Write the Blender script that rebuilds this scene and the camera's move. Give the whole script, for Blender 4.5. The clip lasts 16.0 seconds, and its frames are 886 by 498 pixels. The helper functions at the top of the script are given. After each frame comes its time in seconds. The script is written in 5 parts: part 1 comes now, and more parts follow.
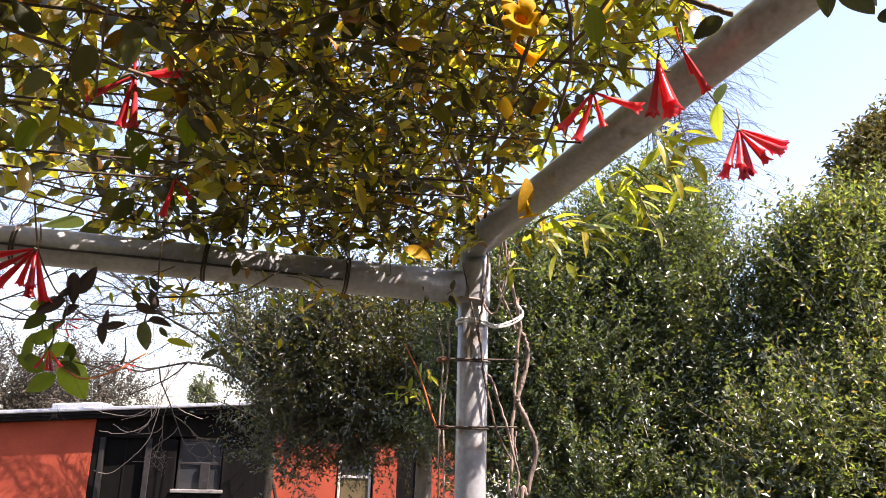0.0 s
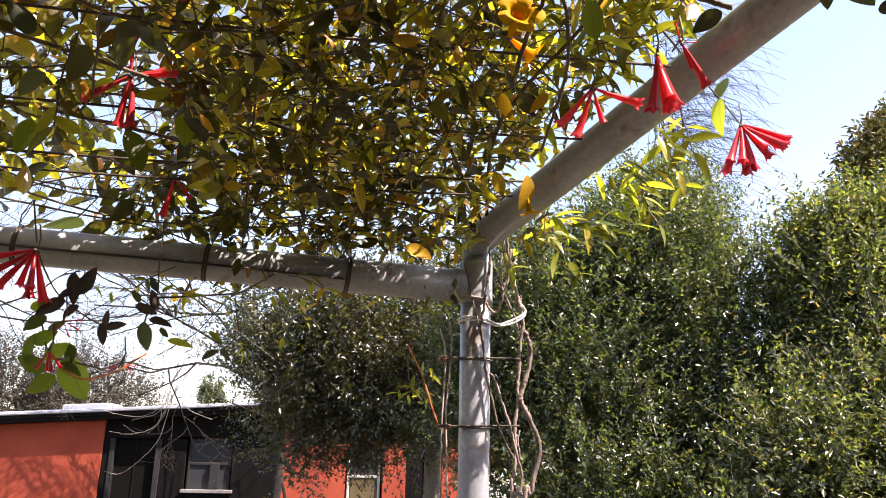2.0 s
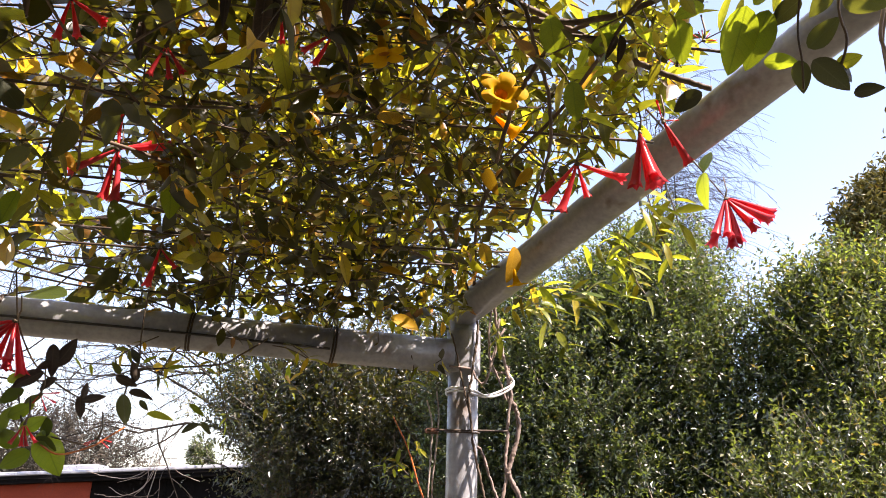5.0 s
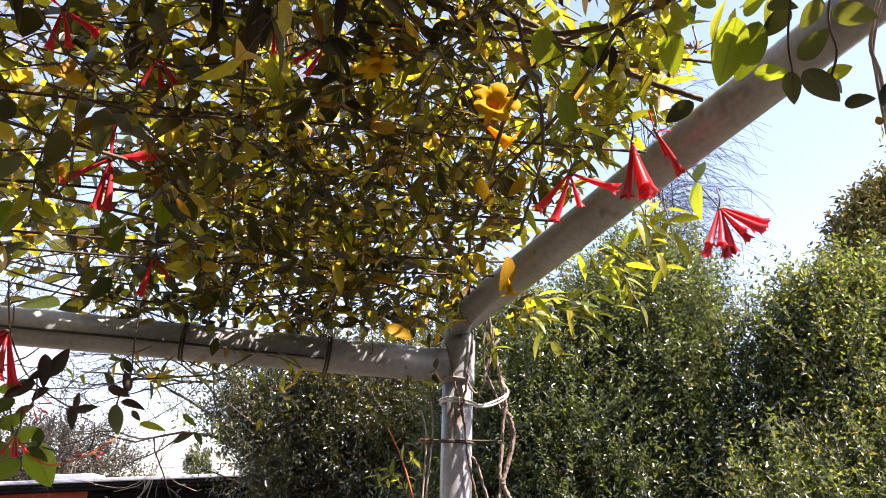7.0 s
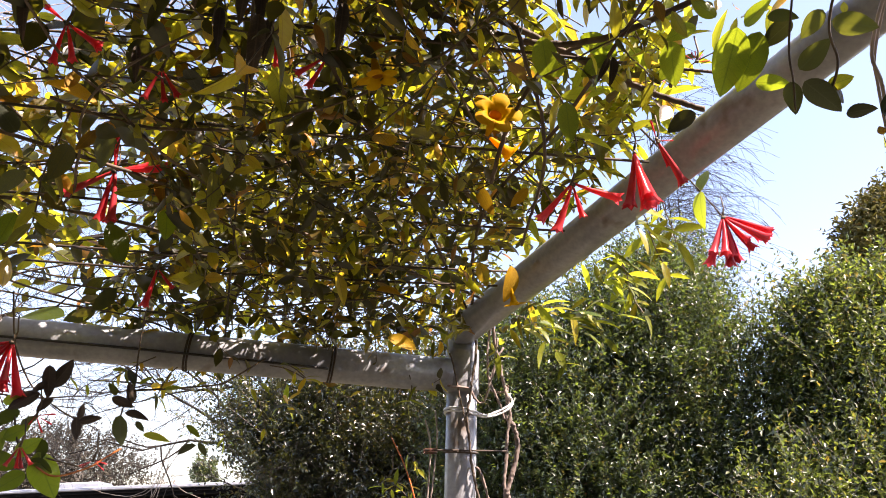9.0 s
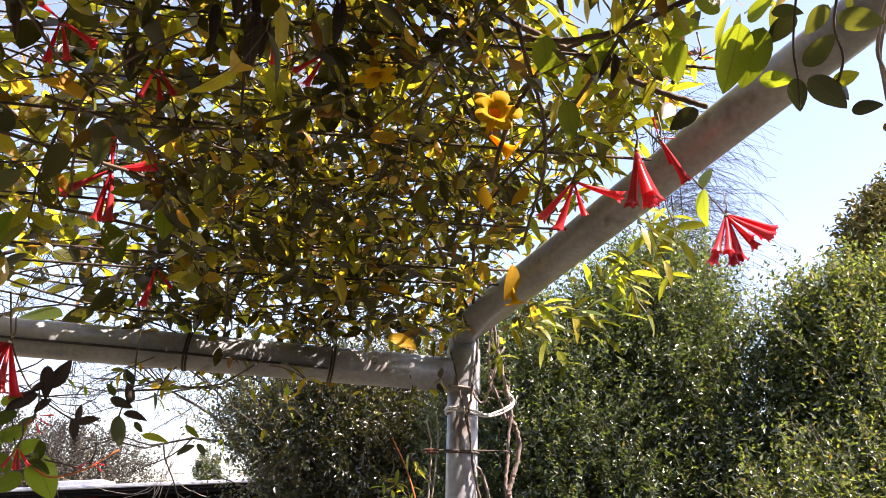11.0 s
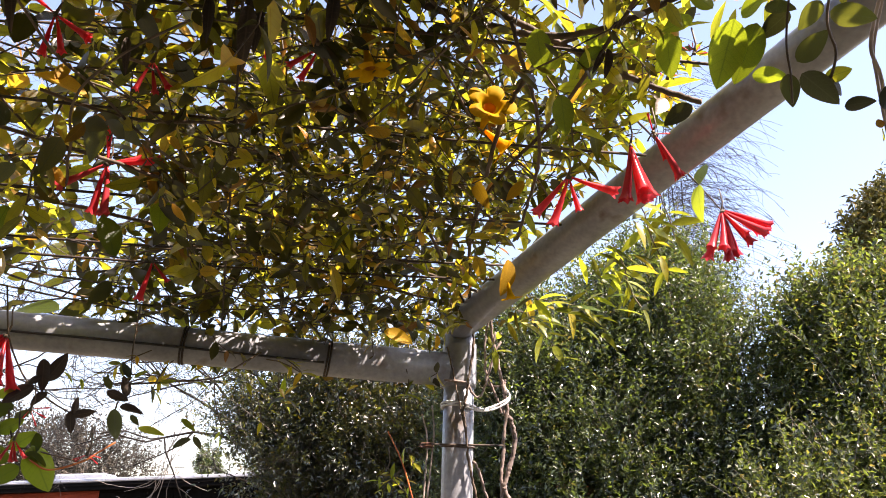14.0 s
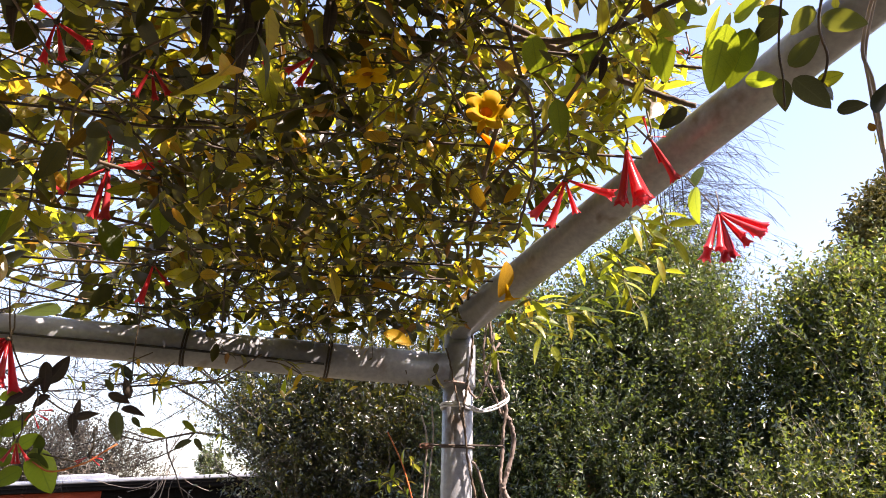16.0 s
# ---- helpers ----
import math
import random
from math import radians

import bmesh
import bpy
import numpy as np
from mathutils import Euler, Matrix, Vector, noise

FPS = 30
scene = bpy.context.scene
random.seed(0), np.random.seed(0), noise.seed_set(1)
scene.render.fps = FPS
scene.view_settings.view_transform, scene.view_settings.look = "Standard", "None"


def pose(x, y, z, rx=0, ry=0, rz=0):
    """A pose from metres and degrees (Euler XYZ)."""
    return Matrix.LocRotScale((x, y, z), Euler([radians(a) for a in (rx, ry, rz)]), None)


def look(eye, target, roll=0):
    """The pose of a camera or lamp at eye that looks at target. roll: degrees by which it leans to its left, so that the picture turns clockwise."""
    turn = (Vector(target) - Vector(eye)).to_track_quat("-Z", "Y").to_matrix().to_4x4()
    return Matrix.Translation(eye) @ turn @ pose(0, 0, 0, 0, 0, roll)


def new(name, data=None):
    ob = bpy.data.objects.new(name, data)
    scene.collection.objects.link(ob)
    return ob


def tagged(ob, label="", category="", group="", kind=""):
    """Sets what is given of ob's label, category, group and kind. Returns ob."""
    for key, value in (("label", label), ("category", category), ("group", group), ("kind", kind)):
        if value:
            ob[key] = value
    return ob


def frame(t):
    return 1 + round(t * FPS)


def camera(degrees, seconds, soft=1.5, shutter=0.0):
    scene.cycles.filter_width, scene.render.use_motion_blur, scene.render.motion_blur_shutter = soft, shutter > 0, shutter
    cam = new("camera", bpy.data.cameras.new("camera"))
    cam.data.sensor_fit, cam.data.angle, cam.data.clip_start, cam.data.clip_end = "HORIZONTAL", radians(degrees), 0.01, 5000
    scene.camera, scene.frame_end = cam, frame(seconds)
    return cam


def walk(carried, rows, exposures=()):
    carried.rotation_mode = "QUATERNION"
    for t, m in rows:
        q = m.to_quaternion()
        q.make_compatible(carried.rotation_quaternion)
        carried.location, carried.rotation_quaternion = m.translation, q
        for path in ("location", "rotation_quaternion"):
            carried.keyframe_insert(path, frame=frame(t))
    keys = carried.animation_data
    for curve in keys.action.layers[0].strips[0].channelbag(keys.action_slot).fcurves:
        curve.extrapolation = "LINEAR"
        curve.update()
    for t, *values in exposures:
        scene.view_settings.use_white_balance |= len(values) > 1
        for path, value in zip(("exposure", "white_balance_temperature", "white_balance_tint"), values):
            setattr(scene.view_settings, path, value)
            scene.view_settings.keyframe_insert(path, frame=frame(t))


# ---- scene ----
# ---------------------------------------------------------------- camera
cam = camera(60.5, 16.0, soft=0.95)
# seconds, (x, y, z, yaw, tilt, roll): a person stands under the arbour and tilts slowly upwards
ROWS = [
    (0.0, (-0.3347, -1.1295, 1.6203, -14.060, 14.985, 1.612)),
    (0.5, (-0.3295, -1.1292, 1.6221, -14.178, 14.810, 1.375)),
    (1.0, (-0.3269, -1.1255, 1.6230, -13.839, 14.802, 1.350)),
    (1.5, (-0.3260, -1.1275, 1.6225, -13.609, 14.777, 1.267)),
    (2.0, (-0.3240, -1.1268, 1.6205, -13.446, 14.921, 1.385)),
    (2.5, (-0.3235, -1.1266, 1.6213, -13.390, 15.122, 1.360)),
    (3.0, (-0.3230, -1.1311, 1.6243, -13.604, 15.733, 1.459)),
    (3.5, (-0.3220, -1.1343, 1.6275, -13.299, 16.409, 1.469)),
    (4.0, (-0.3185, -1.1330, 1.6329, -13.610, 17.585, 1.611)),
    (6.5, (-0.3097, -1.1284, 1.6404, -13.678, 20.046, 1.666)),
    (7.0, (-0.3081, -1.1314, 1.6407, -13.853, 19.932, 1.563)),
    (7.5, (-0.3073, -1.1313, 1.6415, -13.616, 20.247, 1.496)),
    (8.0, (-0.3074, -1.1317, 1.6424, -13.289, 20.153, 1.603)),
    (8.5, (-0.3045, -1.1324, 1.6423, -13.330, 20.190, 1.654)),
    (9.0, (-0.3047, -1.1338, 1.6440, -13.341, 20.466, 1.550)),
    (11.5, (-0.2990, -1.1267, 1.6487, -12.998, 20.167, 1.496)),
    (12.0, (-0.2977, -1.1295, 1.6488, -12.737, 20.083, 1.537)),
    (12.5, (-0.2970, -1.1302, 1.6489, -12.844, 20.193, 1.492)),
    (13.0, (-0.2949, -1.1306, 1.6477, -12.958, 19.983, 1.502)),
    (13.5, (-0.2953, -1.1292, 1.6491, -13.077, 20.007, 1.682)),
    (14.0, (-0.2943, -1.1306, 1.6475, -13.078, 19.917, 1.730)),
    (14.5, (-0.2959, -1.1360, 1.6484, -12.942, 19.905, 1.700)),
    (15.0, (-0.2919, -1.1386, 1.6481, -13.087, 19.988, 1.603)),
    (15.5, (-0.2932, -1.1409, 1.6484, -13.043, 19.950, 1.608)),
    (16.0, (-0.2928, -1.1393, 1.6483, -12.988, 19.881, 1.571)),
]
walk(cam, [(t, pose(x, y, z, 90 + tilt, 0, yaw) @ pose(0, 0, 0, 0, 0, roll)) for t, (x, y, z, yaw, tilt, roll) in ROWS],
     exposures=[(0.0, 1.75, 7250, 25), (16.0, 1.75, 7250, 25)])

# ---------------------------------------------------------------- light
TO_SUN = Vector((0.46, -0.36, 0.81)).normalized()
world = bpy.data.worlds.new("world")
scene.world = world
world.use_nodes = True
wn = world.node_tree
sky = wn.nodes.new("ShaderNodeTexSky")
sky.sky_type, sky.sun_disc = "NISHITA", False
sky.sun_elevation = math.asin(TO_SUN.z)
sky.dust_density, sky.air_density, sky.ozone_density = 1.2, 1.0, 1.2
sky.sun_rotation = math.atan2(TO_SUN.x, TO_SUN.y)
wn.nodes["Background"].inputs["Strength"].default_value = 0.138
wn.links.new(sky.outputs[0], wn.nodes["Background"].inputs["Color"])
sun = new("sun", bpy.data.lights.new("sun", "SUN"))
sun.data.energy, sun.data.angle, sun.data.color = 5.0, radians(0.53), (1.0, 0.95, 0.86)
sun.matrix_basis = look(TO_SUN * 30, (0, 0, 0))


# ---------------------------------------------------------------- materials
def nodes_of(name):
    m = bpy.data.materials.new(name)
    m.use_nodes = True
    return m, m.node_tree.nodes, m.node_tree.links, m.node_tree.nodes["Principled BSDF"]


def ramp_node(nodes, stops):
    r = nodes.new("ShaderNodeValToRGB")
    while len(r.color_ramp.elements) < len(stops):
        r.color_ramp.elements.new(0.5)
    for e, (p, c) in zip(r.color_ramp.elements, stops):
        e.position, e.color = p, (*c, 1)
    return r


def surface(name, dark, light, scale=8.0, rough=0.7, bump=0.3, metal=0.0, grain=60.0, stretch=(1, 1, 1), stain=None, spec=0.5):
    """Two scales of noise: broad stains and fine grain, with relief."""
    m, nodes, links, p = nodes_of(name)
    co = nodes.new("ShaderNodeTexCoord")
    mp = nodes.new("ShaderNodeMapping")
    mp.inputs["Scale"].default_value = stretch
    links.new(co.outputs["Object"], mp.inputs[0])
    a, b = nodes.new("ShaderNodeTexNoise"), nodes.new("ShaderNodeTexNoise")
    a.inputs["Scale"].default_value, b.inputs["Scale"].default_value = scale, grain
    a.inputs["Detail"].default_value, b.inputs["Detail"].default_value = 6, 4
    for n in (a, b):
        links.new(mp.outputs[0], n.inputs["Vector"])
    mid = tuple((x + y) / 2 for x, y in zip(dark, light))
    ra = ramp_node(nodes, [(0.3, dark), (0.5, mid), (0.72, light)])
    links.new(a.outputs["Fac"], ra.inputs[0])
    mix = nodes.new("ShaderNodeMixRGB")
    mix.blend_type, mix.inputs[0].default_value = "OVERLAY", 0.35
    links.new(ra.outputs[0], mix.inputs[1])
    links.new(b.outputs["Fac"], mix.inputs[2])
    out = mix.outputs[0]
    if stain:
        colour, size, level = stain
        s = nodes.new("ShaderNodeTexNoise")
        s.inputs["Scale"].default_value, s.inputs["Detail"].default_value = size, 8
        links.new(mp.outputs[0], s.inputs["Vector"])
        rs = ramp_node(nodes, [(level, (0, 0, 0)), (level + 0.12, (1, 1, 1))])
        links.new(s.outputs["Fac"], rs.inputs[0])
        mx = nodes.new("ShaderNodeMixRGB")
        links.new(rs.outputs[0], mx.inputs[0])
        links.new(out, mx.inputs[1])
        mx.inputs[2].default_value = (*colour, 1)
        out = mx.outputs[0]
    links.new(out, p.inputs["Base Color"])
    p.inputs["Roughness"].default_value, p.inputs["Metallic"].default_value = rough, metal
    p.inputs["Specular IOR Level"].default_value = spec
    bp = nodes.new("ShaderNodeBump")
    bp.inputs["Strength"].default_value, bp.inputs["Distance"].default_value = bump, 0.004
    links.new(b.outputs["Fac"], bp.inputs["Height"])
    links.new(bp.outputs[0], p.inputs["Normal"])
    return m


def foliage(name, stops, through_colour, rough=0.4, clear=0.4, grain=90.0, single=False, spec=0.5, dulled=0.3, relief=0.25, warm=True):
    """A leaf that lets light through; colour differs from leaf to leaf and blotches within it."""
    m, nodes, links, p = nodes_of(name)
    if single:
        rnd = nodes.new("ShaderNodeObjectInfo").outputs["Random"]
    else:
        rnd = nodes.new("ShaderNodeNewGeometry").outputs["Random Per Island"]
    r = ramp_node(nodes, stops)
    co = nodes.new("ShaderNodeTexCoord")
    nz = nodes.new("ShaderNodeTexNoise")
    nz.inputs["Scale"].default_value, nz.inputs["Detail"].default_value = grain, 4
    links.new(co.outputs["Object"], nz.inputs["Vector"])
    links.new(rnd, r.inputs[0])
    # pale midrib and side veins, from the place on the blade
    at = nodes.new("ShaderNodeAttribute")
    at.attribute_name = "blade"
    sep = nodes.new("ShaderNodeSeparateXYZ")
    links.new(at.outputs["Vector"], sep.inputs[0])

    def math_node(op, a, b):
        k = nodes.new("ShaderNodeMath")
        k.operation = op
        for socket, value in zip(k.inputs, (a, b)):
            if isinstance(value, (int, float)):
                socket.default_value = value
            else:
                links.new(value, socket)
        return k.outputs[0]

    across = math_node("ABSOLUTE", sep.outputs["Y"], 0)
    rib = math_node("LESS_THAN", across, 0.012)
    wave = math_node("SINE", math_node("MULTIPLY", math_node("SUBTRACT", sep.outputs["X"], math_node("MULTIPLY", across, 0.9)), 48.0), 0)
    side = math_node("MULTIPLY", math_node("GREATER_THAN", wave, 0.90), 0.4)
    vein = math_node("MULTIPLY", math_node("MAXIMUM", rib, side), math_node("LESS_THAN", across, 0.4))
    mx = nodes.new("ShaderNodeMixRGB")
    mx.blend_type, mx.inputs[0].default_value = "OVERLAY", 0.45
    links.new(r.outputs[0], mx.inputs[1])
    links.new(nz.outputs["Fac"], mx.inputs[2])
    pale = nodes.new("ShaderNodeMixRGB")
    pale.blend_type = "ADD"
    links.new(math_node("MULTIPLY", vein, 0.5), pale.inputs[0])
    links.new(mx.outputs[0], pale.inputs[1])
    links.new(mx.outputs[0], pale.inputs[2])
    links.new(pale.outputs[0], p.inputs["Base Color"])
    p.inputs["Roughness"].default_value = rough
    p.inputs["Specular IOR Level"].default_value = spec
    tr = nodes.new("ShaderNodeBsdfTranslucent")
    dull = tuple(0.10 * c for c in through_colour)
    amber = (min(1.0, through_colour[0] * 1.3), through_colour[1] * 0.72, through_colour[2]) if warm else through_colour
    tint = ramp_node(nodes, [(dulled, dull), (0.72, through_colour), (0.86, through_colour), (0.96, amber)])
    scr = nodes.new("ShaderNodeMath")
    scr.operation = "FRACT"
    times = nodes.new("ShaderNodeMath")
    times.operation, times.inputs[1].default_value = "MULTIPLY", 7.31
    links.new(rnd, times.inputs[0])
    links.new(times.outputs[0], scr.inputs[0])
    links.new(scr.outputs[0], tint.inputs[0])
    ribbed = nodes.new("ShaderNodeMixRGB")
    ribbed.blend_type = "MULTIPLY"
    links.new(math_node("MULTIPLY", vein, 0.45), ribbed.inputs[0])
    links.new(tint.outputs[0], ribbed.inputs[1])
    ribbed.inputs[2].default_value = (0.2, 0.25, 0.2, 1)
    blotch = nodes.new("ShaderNodeMixRGB")
    blotch.blend_type, blotch.inputs[0].default_value = "OVERLAY", 0.5
    links.new(ribbed.outputs[0], blotch.inputs[1])
    links.new(nz.outputs["Fac"], blotch.inputs[2])
    links.new(blotch.outputs[0], tr.inputs["Color"])
    ms = nodes.new("ShaderNodeMixShader")
    ms.inputs[0].default_value = clear
    links.new(p.outputs[0], ms.inputs[1])
    links.new(tr.outputs[0], ms.inputs[2])
    links.new(ms.outputs[0], nodes["Material Output"].inputs["Surface"])
    bp = nodes.new("ShaderNodeBump")
    bp.inputs["Strength"].default_value, bp.inputs["Distance"].default_value = relief, 0.002
    links.new(nz.outputs["Fac"], bp.inputs["Height"])
    links.new(bp.outputs[0], p.inputs["Normal"])
    return m


M_PIPE = surface("weathered_grey_pipe", (0.23, 0.24, 0.265), (0.39, 0.40, 0.42), 9, 0.28, 0.1, grain=150, stain=((0.16, 0.13, 0.11), 22, 0.60))
M_WIRE = surface("rusty_wire", (0.03, 0.025, 0.02), (0.10, 0.07, 0.05), 40, 0.7, 0.2, metal=0.3)
M_RUST = surface("rust", (0.09, 0.04, 0.025), (0.26, 0.12, 0.075), 60, 0.8, 0.3)
M_ROD = surface("bleached_cane", (0.30, 0.24, 0.20), (0.50, 0.42, 0.36), 30, 0.7, 0.3)
M_TAPE = surface("white_tie_tape", (0.65, 0.66, 0.66), (0.85, 0.85, 0.84), 30, 0.5, 0.1)
M_SEAM = surface("dark_line", (0.015, 0.015, 0.015), (0.05, 0.045, 0.04), 30, 0.6, 0.1)
M_VINEWOOD = surface("vine_bark", (0.10, 0.075, 0.065), (0.36, 0.28, 0.24), 25, 0.85, 0.8, grain=120, stretch=(1, 1, 0.3))
M_STEM = surface("green_brown_stem", (0.045, 0.03, 0.02), (0.14, 0.10, 0.06), 40, 0.6, 0.3)
M_REDSTEM = surface("orange_young_shoot", (0.50, 0.10, 0.03), (0.72, 0.24, 0.06), 40, 0.5, 0.2)
M_BARK = surface("grey_bark", (0.07, 0.055, 0.045), (0.34, 0.29, 0.24), 9, 0.9, 1.0, grain=50, stretch=(1, 1, 0.25))
# bark and twig colours lowered to stand in for backlighting against the sky
M_DARKBARK = surface("backlit_branch_bark", (0.010, 0.008, 0.007), (0.035, 0.028, 0.022), 9, 0.9, 0.8, grain=50, stretch=(1, 1, 0.25), spec=0.2)
M_TWIG = surface("bare_twig", (0.012, 0.010, 0.009), (0.05, 0.042, 0.036), 6, 0.85, 0.4)
M_PALETWIG = surface("pale_dry_twig", (0.22, 0.18, 0.15), (0.42, 0.36, 0.31), 6, 0.8, 0.4)
HONEY = [(0.0, (0.010, 0.012, 0.006)), (0.35, (0.022, 0.026, 0.010)), (0.68, (0.042, 0.046, 0.014)), (0.88, (0.11, 0.075, 0.014)), (0.945, (0.40, 0.16, 0.015))]
M_LEAF = foliage("honeysuckle_leaf", HONEY, (0.86, 0.80, 0.04), 0.33, 0.46, dulled=0.46, spec=1.0)
M_LEAF1 = foliage("honeysuckle_leaf_single", HONEY, (0.80, 0.76, 0.04), 0.30, 0.44, single=True, dulled=0.48)
# duller copy of the leaf: shade put into its colour, with greyish undersides
M_SHADED = foliage("shaded_honeysuckle_leaf", [(0.0, (0.026, 0.032, 0.018)), (1.0, (0.085, 0.095, 0.060))], (0.26, 0.28, 0.03), 0.40, 0.28, single=True, dulled=0.2)
M_BIG = foliage("large_honeysuckle_leaf", [(0.0, (0.030, 0.050, 0.012)), (1.0, (0.06, 0.085, 0.016))], (0.50, 0.62, 0.03), 0.32, 0.42, single=True, dulled=0.0, warm=False)
M_RUNNER = surface("brown_runner_bark", (0.035, 0.024, 0.016), (0.17, 0.12, 0.08), 30, 0.75, 0.6, grain=140, stretch=(1, 1, 0.4))
M_NARROW = foliage("jessamine_leaf", [(0.0, (0.11, 0.14, 0.014)), (0.6, (0.24, 0.24, 0.02)), (1.0, (0.45, 0.34, 0.03))], (0.66, 0.70, 0.04), 0.35, 0.45)
M_OCHRE = foliage("ochre_leaf", [(0.0, (0.68, 0.32, 0.02)), (1.0, (0.80, 0.46, 0.03))], (1.0, 0.60, 0.03), 0.5, 0.62, single=True, dulled=0.0)
# dead leaves, and green ones whose silhouette darkness is put into the colour
M_DEAD_DIM = foliage("dead_leaf", [(0.0, (0.04, 0.03, 0.022)), (1.0, (0.09, 0.065, 0.045))], (0.05, 0.03, 0.02), 0.8, 0.1, single=True)
M_RED = foliage("coral_red_petal", [(0.0, (0.76, 0.030, 0.045)), (1.0, (0.90, 0.085, 0.10))], (1.0, 0.10, 0.12), 0.30, 0.45, single=True, dulled=0.0)
M_YELLOW = foliage("yellow_petal", [(0.0, (0.88, 0.46, 0.004)), (1.0, (0.94, 0.52, 0.006))], (0.98, 0.58, 0.006), 0.6, 0.6, single=True, dulled=0.0, spec=0.15)
M_THROAT = surface("orange_throat", (0.30, 0.10, 0.005), (0.50, 0.20, 0.008), 60, 0.7, 0.1)
M_SHRUB = foliage("glossy_shrub_leaf", [(0.0, (0.010, 0.017, 0.008)), (0.5, (0.030, 0.045, 0.021)), (0.9, (0.080, 0.106, 0.044)), (1.0, (0.16, 0.16, 0.05))], (0.33, 0.47, 0.06), 0.34, 0.30, grain=140, spec=1.0, dulled=0.15, relief=0.15)
M_SHRUBD = foliage("dark_shrub_leaf", [(0.0, (0.009, 0.012, 0.009)), (0.6, (0.020, 0.027, 0.015)), (0.9, (0.046, 0.056, 0.025)), (1.0, (0.11, 0.10, 0.03))], (0.36, 0.40, 0.02), 0.33, 0.24, grain=140, spec=1.0, dulled=0.35, relief=0.15)
M_SHRUBY = foliage("yellowing_shrub_leaf", [(0.0, (0.014, 0.022, 0.008)), (0.5, (0.040, 0.055, 0.021)), (0.9, (0.094, 0.108, 0.040)), (1.0, (0.20, 0.17, 0.045))], (0.44, 0.58, 0.07), 0.34, 0.32, grain=140, spec=1.0, dulled=0.1, relief=0.15)
M_OLIVE = foliage("far_oak_leaf", [(0.0, (0.055, 0.055, 0.014)), (1.0, (0.19, 0.165, 0.04))], (0.26, 0.23, 0.04), 0.5, 0.2, grain=3)
M_GREYLEAF = foliage("far_grey_leaf", [(0.0, (0.02, 0.019, 0.012)), (1.0, (0.075, 0.062, 0.042))], (0.07, 0.06, 0.03), 0.6, 0.1, grain=3)
M_REDWALL = surface("terracotta_stucco", (0.21, 0.028, 0.011), (0.30, 0.046, 0.017), 1.4, 0.9, 0.5, grain=45)
# dark boards, blackened further: eave and tree shade put into their colour
M_DARKWALL = surface("shade_darkened_boards", (0.0025, 0.0025, 0.0025), (0.006, 0.005, 0.005), 3, 0.9, 0.4, stretch=(4, 4, 0.4), spec=0.1)
M_GREYTRIM = surface("grey_painted_trim", (0.012, 0.012, 0.012), (0.028, 0.026, 0.027), 5, 0.8, 0.1, spec=0.15)
M_WHITE = surface("greyed_white_painted_wood", (0.30, 0.29, 0.27), (0.46, 0.45, 0.43), 5, 0.5, 0.1)
# pale sill greyed: the shade on it is put into its colour
M_SILL = surface("shade_toned_sill", (0.12, 0.115, 0.11), (0.20, 0.19, 0.185), 5, 0.7, 0.1)
M_METAL = surface("pale_metal_flashing", (0.30, 0.32, 0.37), (0.46, 0.48, 0.54), 2, 0.45, 0.1, metal=0.2)
M_SHADE = surface("tan_window_blind", (0.055, 0.038, 0.012), (0.095, 0.07, 0.025), 4, 0.8, 0.1)
M_GROUND = surface("dry_grass_and_gravel", (0.034, 0.032, 0.018), (0.095, 0.08, 0.05), 0.35, 0.95, 0.8, grain=9)
M_BACKWALL = surface("brown_render", (0.055, 0.047, 0.040), (0.11, 0.095, 0.08), 1.5, 0.95, 0.4, grain=30)
M_DARKROOM = surface("dark_interior", (0.002, 0.002, 0.002), (0.005, 0.0045, 0.004), 2, 0.9, 0.1, spec=0.1)
M_GLASS, _gn, _gl, _gp = nodes_of("window_glass")
_gp.inputs["Base Color"].default_value = (0.03, 0.032, 0.035, 1)
_gp.inputs["Roughness"].default_value = 0.04


